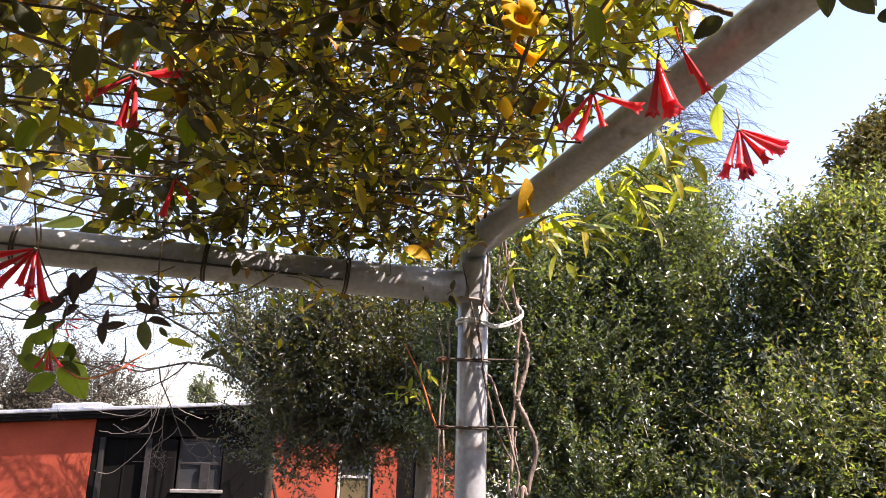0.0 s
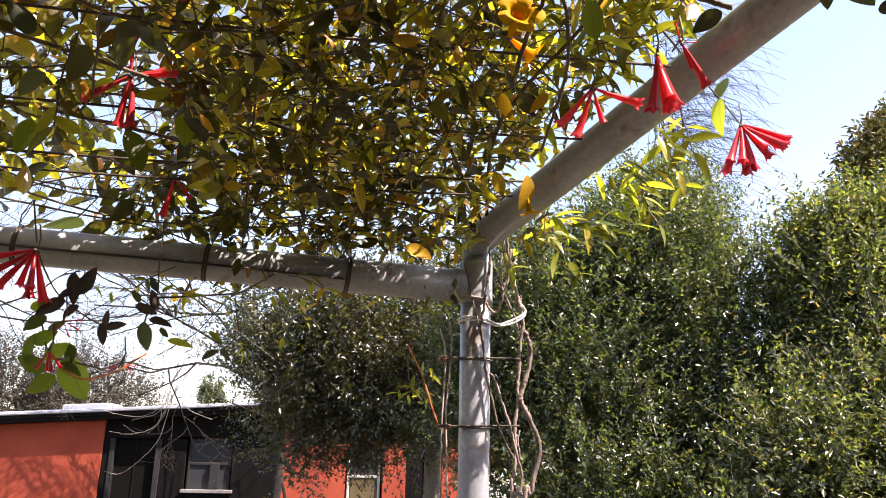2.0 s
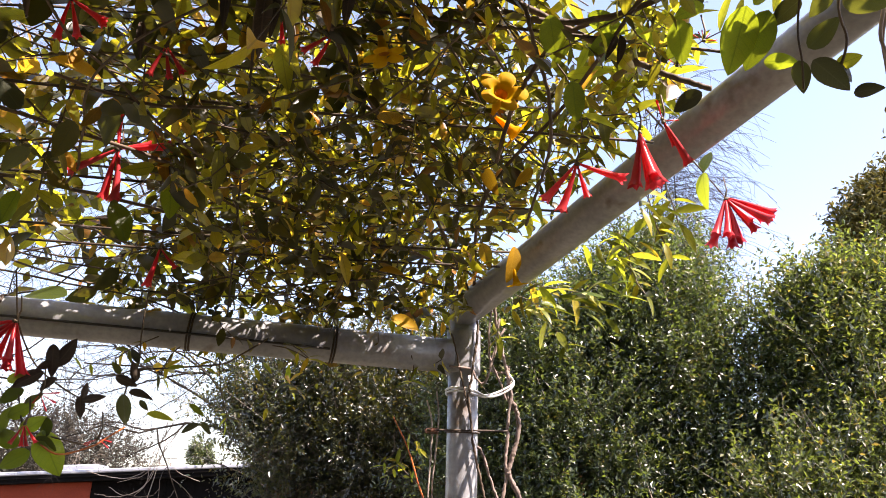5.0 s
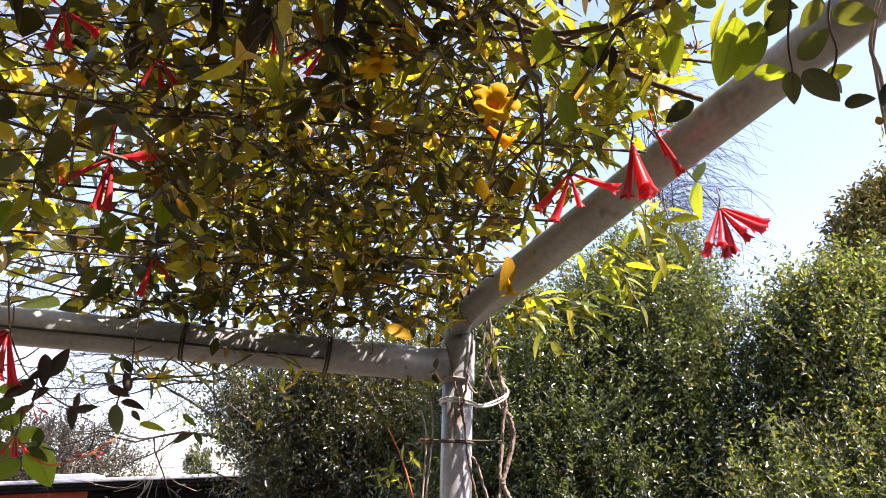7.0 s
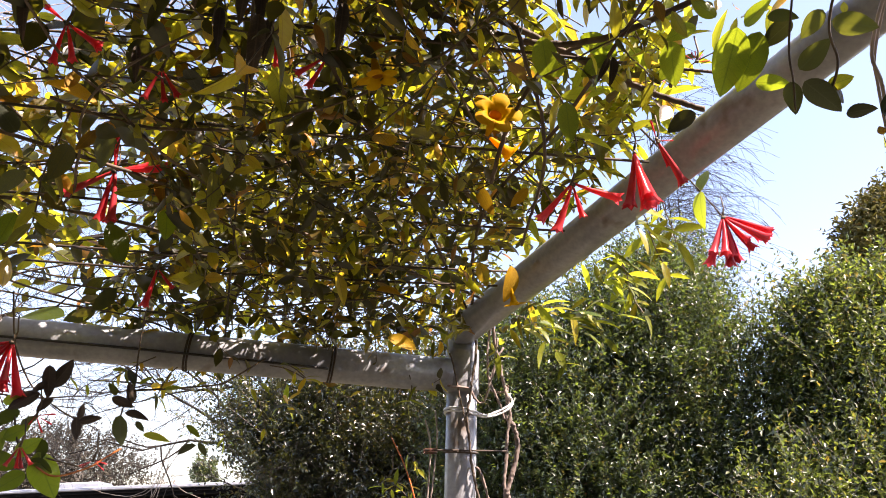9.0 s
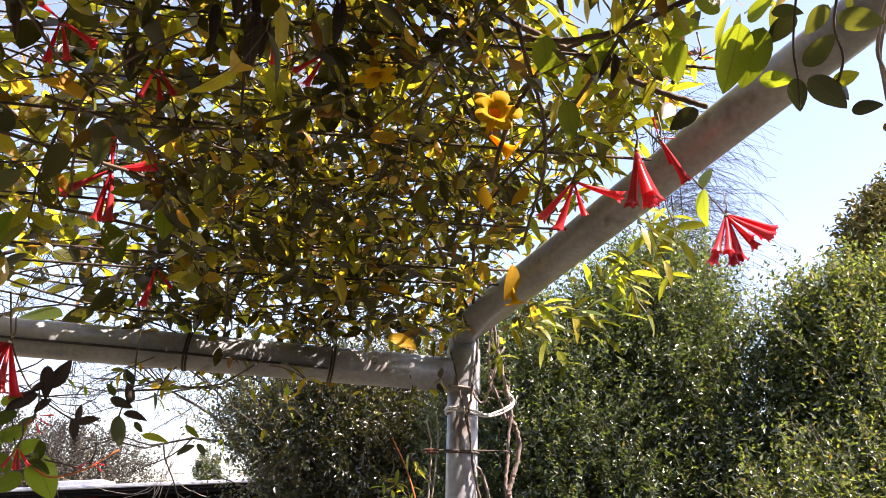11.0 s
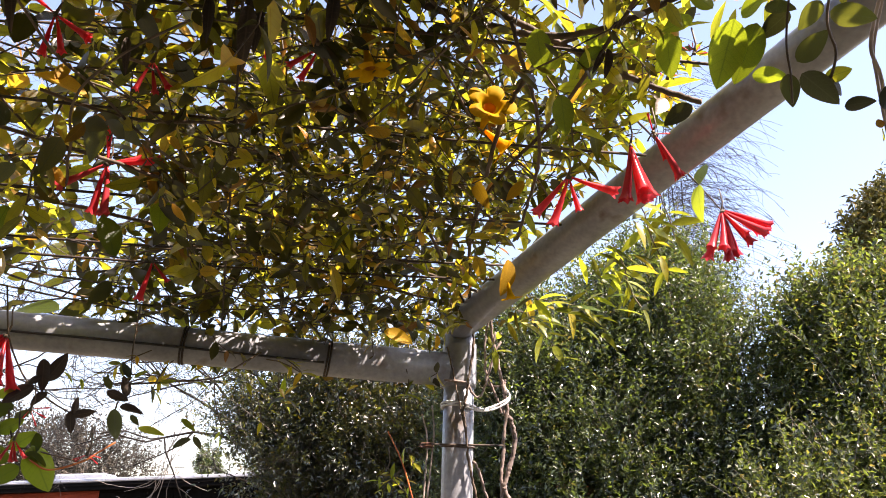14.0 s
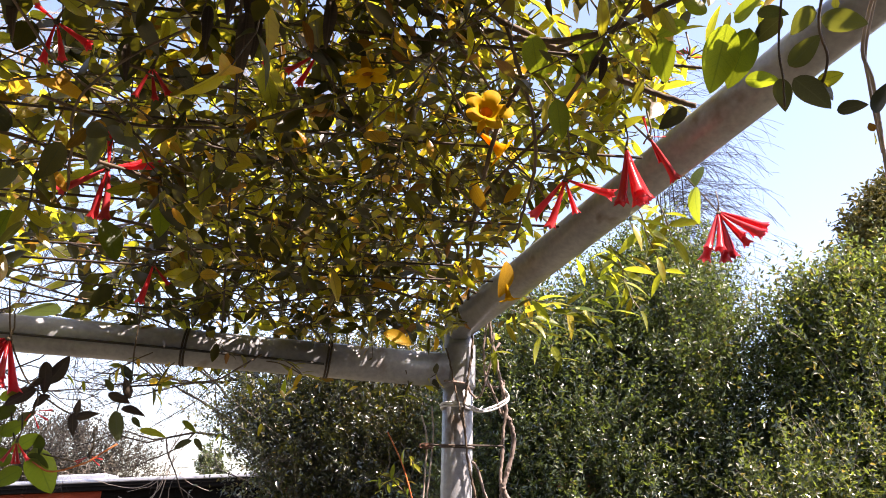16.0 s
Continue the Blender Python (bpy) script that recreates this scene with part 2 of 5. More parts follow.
# ---------------------------------------------------------------- mesh helpers
class Geo:
    """Gathers vertices and faces for one mesh."""

    def __init__(self):
        self.v, self.f, self.n, self.blade = [], [], 0, []

    def add(self, verts, faces):
        verts = np.asarray(verts, float).reshape(-1, 3)
        self.v.append(verts)
        self.f.extend([tuple(i + self.n for i in q) for q in faces])
        self.n += len(verts)
        self.blade.append(np.full((len(verts), 3), 0.5))

    def many(self, verts, faces, pattern=None):
        """verts (N, k, 3): N copies of one pattern of faces."""
        count, k, _ = verts.shape
        self.v.append(verts.reshape(-1, 3))
        base = self.n + np.arange(count) * k
        for q in faces:
            self.f.extend(map(tuple, (base[:, None] + np.array(q)[None, :]).tolist()))
        self.n += count * k
        self.blade.append(np.full((count * k, 3), 0.5) if pattern is None else np.tile(pattern, (count, 1)))

    def box(self, lo, hi, m=None, bevel=0.0):
        bm = bmesh.new()
        bmesh.ops.create_cube(bm, size=1)
        for v in bm.verts:
            v.co = Vector([(a + b) / 2 + c * (b - a) for a, b, c in zip(lo, hi, v.co)])
        if bevel:
            bmesh.ops.bevel(bm, geom=bm.edges[:], offset=bevel, segments=1, affect="EDGES")
        bm.verts.index_update()
        self.add([(m @ v.co) if m else v.co for v in bm.verts], [[v.index for v in f.verts] for f in bm.faces])
        bm.free()

    def tube(self, pts, radii, sides=6, cap=True):
        pts = np.asarray(pts, float)
        k = len(pts)
        radii = np.broadcast_to(np.asarray(radii, float), (k,))
        t = np.gradient(pts, axis=0)
        t /= np.linalg.norm(t, axis=1)[:, None] + 1e-12
        ref = np.array([0.13, 0.31, 0.94]) if abs(t[0][2]) < 0.9 else np.array([0.9, 0.4, 0.1])
        u = np.cross(t, ref)
        u /= np.linalg.norm(u, axis=1)[:, None] + 1e-12
        w = np.cross(t, u)
        a = np.arange(sides) * 2 * math.pi / sides
        ring = u[:, None, :] * np.cos(a)[None, :, None] + w[:, None, :] * np.sin(a)[None, :, None]
        verts = (pts[:, None, :] + ring * radii[:, None, None]).reshape(-1, 3)
        faces = [(i * sides + j, i * sides + (j + 1) % sides, (i + 1) * sides + (j + 1) % sides, (i + 1) * sides + j) for i in range(k - 1) for j in range(sides)]
        if cap:
            faces += [tuple(range(sides))[::-1], tuple((k - 1) * sides + j for j in range(sides))]
        self.add(verts, faces)

    def mesh(self, name, material, smooth=True):
        me = bpy.data.meshes.new(name)
        me.from_pydata(np.concatenate(self.v).tolist(), [], self.f)
        me.materials.append(material)
        if smooth:
            me.polygons.foreach_set("use_smooth", np.ones(len(me.polygons), dtype=bool))
        at = me.attributes.new("blade", "FLOAT_VECTOR", "POINT")
        at.data.foreach_set("vector", np.concatenate(self.blade).astype(np.float32).ravel())
        me.update()
        return me


def thing(name, at, label, category, group="", kind=""):
    ob = new(name)
    ob.matrix_basis = Matrix.Translation(at)
    ob.empty_display_size = 0.1
    return tagged(ob, label, category, group, kind)


def part(name, data, material, parent, label="", smooth=True, m=None, kind=""):
    """One mesh object under a thing or a part. Its geometry is given in world places, or stands at m."""
    me = data.mesh(name, material, smooth) if isinstance(data, Geo) else data
    ob = new(name, me)
    ob.parent = parent
    ob.matrix_parent_inverse = parent.matrix_basis.inverted()
    if m is not None:
        ob.matrix_basis = m
    if label:
        tagged(ob, label)
    if kind:
        tagged(ob, kind=kind)
    return ob


def smooth_path(points, step=8):
    """Catmull-Rom through a few points."""
    p = np.asarray(points, float)
    p = np.vstack([2 * p[0] - p[1], p, 2 * p[-1] - p[-2]])
    out = []
    for i in range(1, len(p) - 2):
        for s in np.linspace(0, 1, step, endpoint=False):
            a, b, c, d = p[i - 1], p[i], p[i + 1], p[i + 2]
            out.append(0.5 * (2 * b + (c - a) * s + (2 * a - 5 * b + 4 * c - d) * s * s + (3 * b - a - 3 * c + d) * s ** 3))
    out.append(p[-2])
    return np.array(out)


rng = np.random.default_rng(7)


def unit(v):
    v = np.asarray(v, float)
    return v / (np.linalg.norm(v, axis=-1, keepdims=True) + 1e-12)


def frames(direction, up):
    """Rotation matrices (N, 3, 3) whose columns are along, across and the normal."""
    x = unit(direction)
    y = unit(np.cross(up, x))
    return np.stack([x, y, np.cross(x, y)], axis=-1)


def oval_leaf(width=0.5, droop=0.18, fold=0.12):
    """Unit-long leaf blade: 3 across, 5 along, folded at its midrib and bent down to the tip."""
    rows, verts = [(0.16, 0.62), (0.40, 1.0), (0.64, 0.86), (0.84, 0.46)], [(0, 0, 0)]
    for s, w in rows:
        z = -droop * s * s
        h = w * width / 2
        verts += [(s, h, z + fold * h * 2), (s, 0, z), (s, -h, z + fold * h * 2)]
    verts.append((1, 0, -droop))
    faces = [(0, 2, 1), (0, 3, 2)]
    for i in range(3):
        a = 1 + 3 * i
        faces += [(a, a + 1, a + 4, a + 3), (a + 1, a + 2, a + 5, a + 4)]
    faces += [(10, 11, 13), (11, 12, 13)]
    return np.array(verts, float), faces


def fine_leaf(width=0.5, droop=0.18, fold=0.12, twist=0.0):
    """The same leaf with a rounder outline, for leaves seen close by."""
    ks = [0.07, 0.17, 0.29, 0.42, 0.56, 0.70, 0.83, 0.93]
    verts = [(0, 0, 0)]
    for s in ks:
        h = 0.5 * width * math.sin(math.pi * s ** 0.82) ** 0.75
        z = -droop * s * s
        verts += [(s, h, z + fold * h * 2 + twist * h * s), (s, 0.012 * math.sin(5 * s), z), (s, -h, z + fold * h * 2 - twist * h * s)]
    verts.append((1, 0, -droop))
    n = len(ks)
    faces = [(0, 2, 1), (0, 3, 2)]
    for i in range(n - 1):
        a = 1 + 3 * i
        faces += [(a, a + 1, a + 4, a + 3), (a + 1, a + 2, a + 5, a + 4)]
    a = 1 + 3 * (n - 1)
    faces += [(a, a + 1, a + 3), (a + 1, a + 2, a + 3)]
    return np.array(verts, float), faces


def small_leaf(width=0.44, fold=0.25, droop=0.12):
    verts = np.array([(0, 0, 0), (0.45, width / 2, fold * width / 2), (0.45, -width / 2, fold * width / 2), (1, 0, -droop)], float)
    return verts, [(0, 3, 1), (0, 2, 3)]


def place_leaves(geo, pattern, pos, rot, size):
    verts, faces = pattern
    size = np.broadcast_to(np.asarray(size, float), (len(pos),))
    out = np.einsum("nij,kj->nki", rot, verts) * size[:, None, None] + np.asarray(pos)[:, None, :]
    geo.many(out, faces, verts)


# ---------------------------------------------------------------- ground
g = Geo()
N = 60
xs = np.sign(np.linspace(-1, 1, N)) * np.abs(np.linspace(-1, 1, N)) ** 3 * 600
gx, gy = np.meshgrid(xs, xs, indexing="ij")
near = np.exp(-(gx ** 2 + gy ** 2) / 3000)
gz = 0.03 * np.sin(gx * 1.3) * np.cos(gy * 0.9) * near
g.add(np.stack([gx, gy, gz], -1).reshape(-1, 3), [(i * N + j, (i + 1) * N + j, (i + 1) * N + j + 1, i * N + j + 1) for i in range(N - 1) for j in range(N - 1)])
ground = tagged(new("ground", g.mesh("ground", M_GROUND)), "dry winter grass and pale gravel ground", "ground", kind="structure")

# unseen plain wall added behind the viewer to hold back fill light from the sky
g = Geo()
g.box((-9, -3.2, -0.2), (9, -3.0, 2.7), None, 0.02)
tagged(new("skylight_block_wall", g.mesh("skylight_block_wall", M_BACKWALL, False)), "plain brown wall added out of view to cut sky fill", "wall", kind="structure")

# ---------------------------------------------------------------- house
H = pose(-0.51, 16.27, 0, 0, 0, -5)           # x runs along the eave, y into the house
ROOF_SHEAR = 0.072                                  # wall and roof tops sheared so that the roofline fits the camera's view
house = thing("house", (-0.51, 16.27, 0), "low flat-roofed house with terracotta red stucco walls", "house")


def slab(name, lo, hi, mat, parent, label="", bevel=0.01):
    q = Geo()
    q.box(lo, hi, None, bevel)
    v = q.v[0]
    v[:, 2] += np.where(v[:, 2] > 2.0, ROOF_SHEAR * v[:, 0], 0)
    q.v[0] = v @ np.array(H.to_3x3()).T + np.array(H.translation)
    return part(name, q, mat, parent, label, smooth=False)


WY, WT = 0.32, 0.2                             # wall face behind the eave, wall thickness
TOP, ZW = 2.38, 2.32
# red walls to both sides of the dark entrance, with a real opening for the right window
slab("red_wall", (-8, WY, -0.2), (-2.9, WY + WT, ZW), M_REDWALL, house, "terracotta red stucco wall")
slab("red_wall", (0.72, WY, -0.2), (2.26, WY + WT, ZW), M_REDWALL, house, "terracotta red stucco wall")
slab("red_wall", (2.26, WY, 1.66), (3.08, WY + WT, ZW), M_REDWALL, house)
slab("red_wall", (2.26, WY, -0.2), (3.08, WY + WT, 0.35), M_REDWALL, house)
slab("red_wall", (3.08, WY, -0.2), (3.60, WY + WT, ZW), M_REDWALL, house)
slab("red_wall", (4.06, WY, -0.2), (8.0, WY + WT, ZW), M_REDWALL, house)
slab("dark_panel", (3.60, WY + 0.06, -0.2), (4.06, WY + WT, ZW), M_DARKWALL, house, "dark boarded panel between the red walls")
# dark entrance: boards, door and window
slab("dark_panel", (-2.9, WY + 0.02, 1.74), (-1.4, WY + WT, ZW), M_DARKWALL, house, "dark boards over the entrance, shade in their tone")
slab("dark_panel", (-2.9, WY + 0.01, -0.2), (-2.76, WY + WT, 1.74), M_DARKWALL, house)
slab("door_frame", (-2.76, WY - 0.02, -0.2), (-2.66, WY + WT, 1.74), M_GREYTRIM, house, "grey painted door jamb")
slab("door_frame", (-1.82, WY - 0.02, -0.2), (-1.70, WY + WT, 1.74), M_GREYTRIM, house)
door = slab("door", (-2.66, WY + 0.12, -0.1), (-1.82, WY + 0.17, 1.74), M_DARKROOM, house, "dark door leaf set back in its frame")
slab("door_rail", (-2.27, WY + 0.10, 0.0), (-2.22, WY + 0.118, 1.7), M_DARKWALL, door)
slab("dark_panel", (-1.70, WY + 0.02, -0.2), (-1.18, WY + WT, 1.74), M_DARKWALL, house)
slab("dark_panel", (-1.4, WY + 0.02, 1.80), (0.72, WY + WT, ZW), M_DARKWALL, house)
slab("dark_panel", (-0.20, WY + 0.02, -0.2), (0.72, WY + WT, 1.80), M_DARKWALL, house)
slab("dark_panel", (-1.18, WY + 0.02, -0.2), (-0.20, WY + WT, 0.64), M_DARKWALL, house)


def sash_window(x0, x1, z0, z1, mid, mat, sill=True):
    fr = slab("window", (x0, WY + 0.10, z0), (x0 + 0.06, WY + 0.16, z1), mat, house, "sash window in a painted wooden frame")
    slab("window_stile", (x1 - 0.06, WY + 0.10, z0), (x1, WY + 0.16, z1), mat, fr)
    slab("window_head", (x0 + 0.06, WY + 0.10, z1 - 0.06), (x1 - 0.06, WY + 0.16, z1), mat, fr)
    slab("meeting_rail", (x0 + 0.06, WY + 0.09, mid - 0.03), (x1 - 0.06, WY + 0.16, mid + 0.03), mat, fr)
    slab("pane", (x0 + 0.06, WY + 0.13, mid + 0.03), (x1 - 0.06, WY + 0.14, z1 - 0.06), M_GLASS, fr, "dark reflecting glass pane", 0)
    slab("pane", (x0 + 0.06, WY + 0.13, z0), (x1 - 0.06, WY + 0.14, mid - 0.03), M_GLASS, fr, "dark reflecting glass pane", 0)
    if sill:
        slab("window_sill", (x0 - 0.08, WY - 0.06, z0 - 0.07), (x1 + 0.08, WY + 0.16, z0), M_SILL, fr, "pale window sill toned down for shade")
    return fr


w1 = sash_window(-1.14, -0.22, 0.71, 1.76, 1.24, M_GREYTRIM)
slab("air_conditioner_box", (-0.66, WY + 0.02, 0.72), (-0.46, WY + 0.125, 1.26), M_GREYTRIM, w1, "grey box standing in the window")
w2 = sash_window(2.30, 3.04, 0.40, 1.64, 1.04, M_WHITE)
slab("blind", (2.37, WY + 0.115, 0.45), (2.97, WY + 0.128, 1.0), M_SHADE, w2, "tan roller blind in the lower sash")
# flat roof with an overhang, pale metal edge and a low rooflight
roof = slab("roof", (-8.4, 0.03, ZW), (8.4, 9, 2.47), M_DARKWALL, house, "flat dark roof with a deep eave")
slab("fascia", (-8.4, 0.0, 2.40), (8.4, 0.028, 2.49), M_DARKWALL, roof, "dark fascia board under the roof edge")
slab("flashing", (-8.4, -0.03, 2.475), (8.4, 0.12, 2.555), M_METAL, roof, "pale metal roof-edge flashing", 0.02)
slab("rooflight", (-3.9, 0.5, 2.475), (-2.9, 1.6, 2.69), M_METAL, roof, "low pale rooflight on the roof", 0.03)
slab("end_wall", (7.8, WY + WT, -0.2), (8.0, 8.5, ZW), M_REDWALL, house)
slab("end_wall", (-8, WY + WT, -0.2), (-7.8, 8.5, ZW), M_REDWALL, house)
slab("back_wall", (-8, 8.5, -0.2), (8.0, 8.7, ZW), M_REDWALL, house)

# pale sheet over a heap beyond the shrubs
q = Geo()
NA, NB = 36, 14
vv = []
for i in range(NB):
    for j in range(NA):
        a, e = 2 * math.pi * j / NA, (math.pi / 2) * i / (NB - 1)
        w = 1 + 0.22 * noise.noise(Vector((3 * math.cos(a), 3 * math.sin(a), 4 * e))) + 0.10 * noise.noise(Vector((9 * math.cos(a), 9 * math.sin(a), 9 * e)))
        vv.append((3.1 + 0.55 * w * math.cos(a) * max(0.0, math.cos(e)) ** 0.5, 9.3 + 0.5 * w * math.sin(a) * max(0.0, math.cos(e)) ** 0.5, 1.28 * w * math.sin(e) - 0.05))
q.add(vv, [(i * NA + j, i * NA + (j + 1) % NA, (i + 1) * NA + (j + 1) % NA, (i + 1) * NA + j) for i in range(NB - 1) for j in range(NA)])
tagged(new("white_sheet", q.mesh("white_sheet", M_TAPE)), "crumpled white plastic sheet over a heap", "sheet")


# ---------------------------------------------------------------- trees and shrubs
def limb(geo, a, b, r0, r1, bend=0.15, sides=7, seg=7):
    a, b = np.asarray(a, float), np.asarray(b, float)
    n = np.linalg.norm(b - a)
    mid = (a + b) / 2 + rng.normal(0, bend * n * 0.5, 3)
    s = np.linspace(0, 1, seg)[:, None]
    pts = (1 - s) ** 2 * a + 2 * s * (1 - s) * mid + s * s * b
    geo.tube(pts, np.linspace(r0, r1, seg), sides)
    return pts


def shrub(name, base, lobes, shoots, leaf_len, label, material=M_SHRUB, trunk_r=0.07, per=22, shoot_len=0.34, group="", fork_z=0.60):
    """lobes: (centre, radii). Shoots stand out from the lobes' skin, each with leaves along it; limbs run from the base."""
    t = thing(name, base, label, "tree" if "tree" in name else "shrub", group)
    wood = Geo()
    base = np.asarray(base, float)
    first = np.asarray(lobes[0][0], float)
    fork = base + (first - base) * np.array([0.12, 0.12, fork_z])
    trunk = Geo()
    limb(trunk, base - (0, 0, 0.1), fork, trunk_r * 1.25, trunk_r * 0.8, 0.12, 10, 10)
    part("trunk", trunk, M_BARK, t, "grey furrowed bark")
    vol = np.array([np.prod(r) ** (2 / 3) for _, r in lobes])
    pick = rng.choice(len(lobes), shoots, p=vol / vol.sum())
    C = np.array([c for c, _ in lobes], float)[pick]
    Rr = np.array([r for _, r in lobes], float)[pick]
    clumps = unit(rng.normal(size=(shoots // 14 + 4, 3)))
    d = unit(clumps[rng.integers(0, len(clumps), shoots)] + rng.normal(0, 0.16, (shoots, 3)))
    depth = 1 - 0.75 * rng.random(shoots) ** 1.5
    bump = 1 + 0.26 * np.array([noise.noise(Vector(v * 2.3)) for v in (d + C)]) + 0.22 * np.array([noise.noise(Vector(v * 5.1)) for v in (d + C)])
    root = C + d * Rr * (depth * bump)[:, None]
    keep = root[:, 2] > 0.15
    root, d, C = root[keep], d[keep], C[keep]
    way = unit(d * 0.7 + np.array([0, 0, 0.75]) + rng.normal(0, 0.35, d.shape))
    n = len(root)
    length = shoot_len * (0.5 + rng.random(n))
    for c, r in lobes:
        c, r = np.asarray(c, float), np.asarray(r, float)
        limb(wood, fork, c, trunk_r * 0.7, trunk_r * 0.3, 0.2)
        for _ in range(9):
            e = c + unit(rng.normal(size=3)) * r * 0.85
            if e[2] > 0.3:
                pts = limb(wood, c, e, trunk_r * 0.3, 0.006, 0.25, 5)
    for i in rng.choice(n, min(n, 700), replace=False):
        wood.tube([root[i] - way[i] * 0.15, root[i], root[i] + way[i] * length[i]], [0.006, 0.004, 0.0015], 3, False)
    part("branch", wood, M_BARK, t, "grey-brown limbs and twigs")
    s = (np.arange(per)[None, :] + rng.random((n, per))) / per
    pos = root[:, None, :] + way[:, None, :] * (s * length[:, None])[..., None] + rng.normal(0, 0.01, (n, per, 3))
    az = np.arange(per)[None, :] * 2.4 + rng.random((n, 1)) * 6.28
    side = frames(way, np.array([0.2, 0.1, 0.97]) + rng.normal(0, 0.05, way.shape))
    out = side[:, None, :, 1] * np.cos(az)[..., None] + side[:, None, :, 2] * np.sin(az)[..., None]
    ld = unit(out * 0.85 + way[:, None, :] * 0.7 + rng.normal(0, 0.25, out.shape)).reshape(-1, 3)
    rot = frames(ld, unit(rng.normal(0, 0.55, ld.shape) + np.array([0, 0, 1])))
    gl = Geo()
    place_leaves(gl, small_leaf(), pos.reshape(-1, 3), rot, leaf_len * (0.6 + 0.7 * rng.random(n * per)))
    part("crown", gl, material, t, "dense small glossy green leaves", smooth=False, kind="stuff")
    return t


shrub("evergreen_tree", (1.63, 7.29, 0), [((1.45, 6.5, 2.50), (0.85, 0.7, 0.85)), ((0.75, 6.5, 2.38), (0.90, 0.7, 0.62)), ((0.10, 6.4, 2.36), (0.36, 0.45, 0.46)), ((1.0, 7.0, 1.92), (0.85, 0.6, 0.36)), ((0.16, 6.7, 1.66), (0.24, 0.3, 0.40)), ((-0.22, 6.3, 2.70), (0.16, 0.2, 0.16)), ((-0.16, 6.2, 2.12), (0.16, 0.2, 0.16)), ((0.45, 6.1, 2.88), (0.3, 0.3, 0.25)), ((0.72, 6.6, 1.50), (0.16, 0.25, 0.14)), ((1.95, 6.6, 2.35), (0.55, 0.5, 0.55)), ((-0.42, 6.4, 2.50), (0.20, 0.25, 0.34))],
      6200, 0.046, "broad evergreen tree with a pale trunk before the house", M_SHRUBD, trunk_r=0.10, shoot_len=0.55, fork_z=0.8)
shrub("evergreen_shrub", (2.5, 4.9, 0), [((2.48, 4.8, 2.25), (1.0, 0.7, 1.25)), ((3.12, 4.6, 2.95), (0.62, 0.55, 0.75)), ((1.75, 4.9, 2.75), (0.5, 0.5, 0.72)), ((2.6, 4.6, 1.2), (1.2, 0.7, 0.9)), ((2.65, 4.7, 3.25), (0.45, 0.4, 0.45)), ((3.5, 4.4, 1.9), (0.7, 0.5, 1.0)), ((1.62, 5.1, 2.0), (0.5, 0.5, 0.6)), ((3.45, 4.75, 3.45), (0.3, 0.3, 0.45)), ((3.25, 4.8, 3.8), (0.22, 0.25, 0.42)), ((2.95, 4.8, 3.6), (0.3, 0.3, 0.45))],
      12500, 0.043, "tall dense evergreen shrub with small glossy leaves", group="evergreen shrubs")
shrub("evergreen_shrub", (4.3, 3.9, 0), [((4.2, 3.8, 2.6), (0.66, 0.6, 0.85)), ((4.5, 3.7, 1.5), (0.9, 0.7, 1.1)), ((4.75, 3.6, 2.9), (0.7, 0.6, 0.8)), ((3.95, 3.85, 3.0), (0.35, 0.35, 0.5)), ((4.35, 3.8, 3.1), (0.4, 0.4, 0.5))],
      7000, 0.049, "tall sunlit evergreen shrub with glossy yellow-green leaves", M_SHRUBY, group="evergreen shrubs")
shrub("evergreen_shrub", (3.45, 3.2, 0), [((3.35, 3.3, 1.25), (0.45, 0.4, 0.55)), ((3.75, 3.2, 1.6), (0.38, 0.35, 0.40)), ((4.2, 3.1, 1.35), (0.45, 0.4, 0.65)), ((3.0, 3.4, 0.9), (0.45, 0.4, 0.45)), ((3.15, 3.3, 1.65), (0.2, 0.2, 0.25)), ((4.05, 3.3, 2.0), (0.5, 0.4, 0.5)), ((4.55, 3.2, 2.0), (0.5, 0.4, 0.6))],
      5600, 0.044, "low sunlit evergreen shrub with yellowing leaf tips", M_SHRUBY, shoot_len=0.46, group="evergreen shrubs")
shrub("oak_tree", (18.6, 16.3, 0), [((18.5, 16.0, 9.9), (1.7, 1.7, 1.6)), ((19.7, 15.4, 11.2), (1.8, 1.7, 1.5)), ((17.6, 16.6, 8.4), (1.3, 1.3, 1.4)), ((18.9, 15.8, 7.6), (2.1, 2.0, 1.9)), ((17.2, 16.0, 9.6), (1.0, 1.2, 1.4)), ((18.2, 16.0, 10.8), (1.0, 1.0, 0.9)), ((17.8, 16.0, 8.4), (1.3, 1.2, 1.4))],
      8500, 0.20, "large olive-green oak rising behind the shrubs", M_OLIVE, 0.3, 13, 0.7)
shrub("evergreen_tree", (-8.5, 38, 0), [((-7.6, 37.4, 3.3), (2.9, 2.2, 2.2)), ((-11.5, 38, 3.6), (3.0, 2, 2.6)), ((-15, 38, 3.3), (3.0, 2, 2.4))],
      6000, 0.15, "grey-green scrubby trees behind the flat roof", M_GREYLEAF, 0.2, 12, 0.8)
shrub("conifer_tree", (-4.05, 62.6, 0), [((-4.0, 62.6, 5.2), (0.55, 0.55, 1.5)), ((-3.1, 62.8, 5.0), (0.45, 0.45, 1.5))],
      350, 0.22, "small dark conifer far behind the roof", M_SHRUB, 0.12, 12, 0.5)


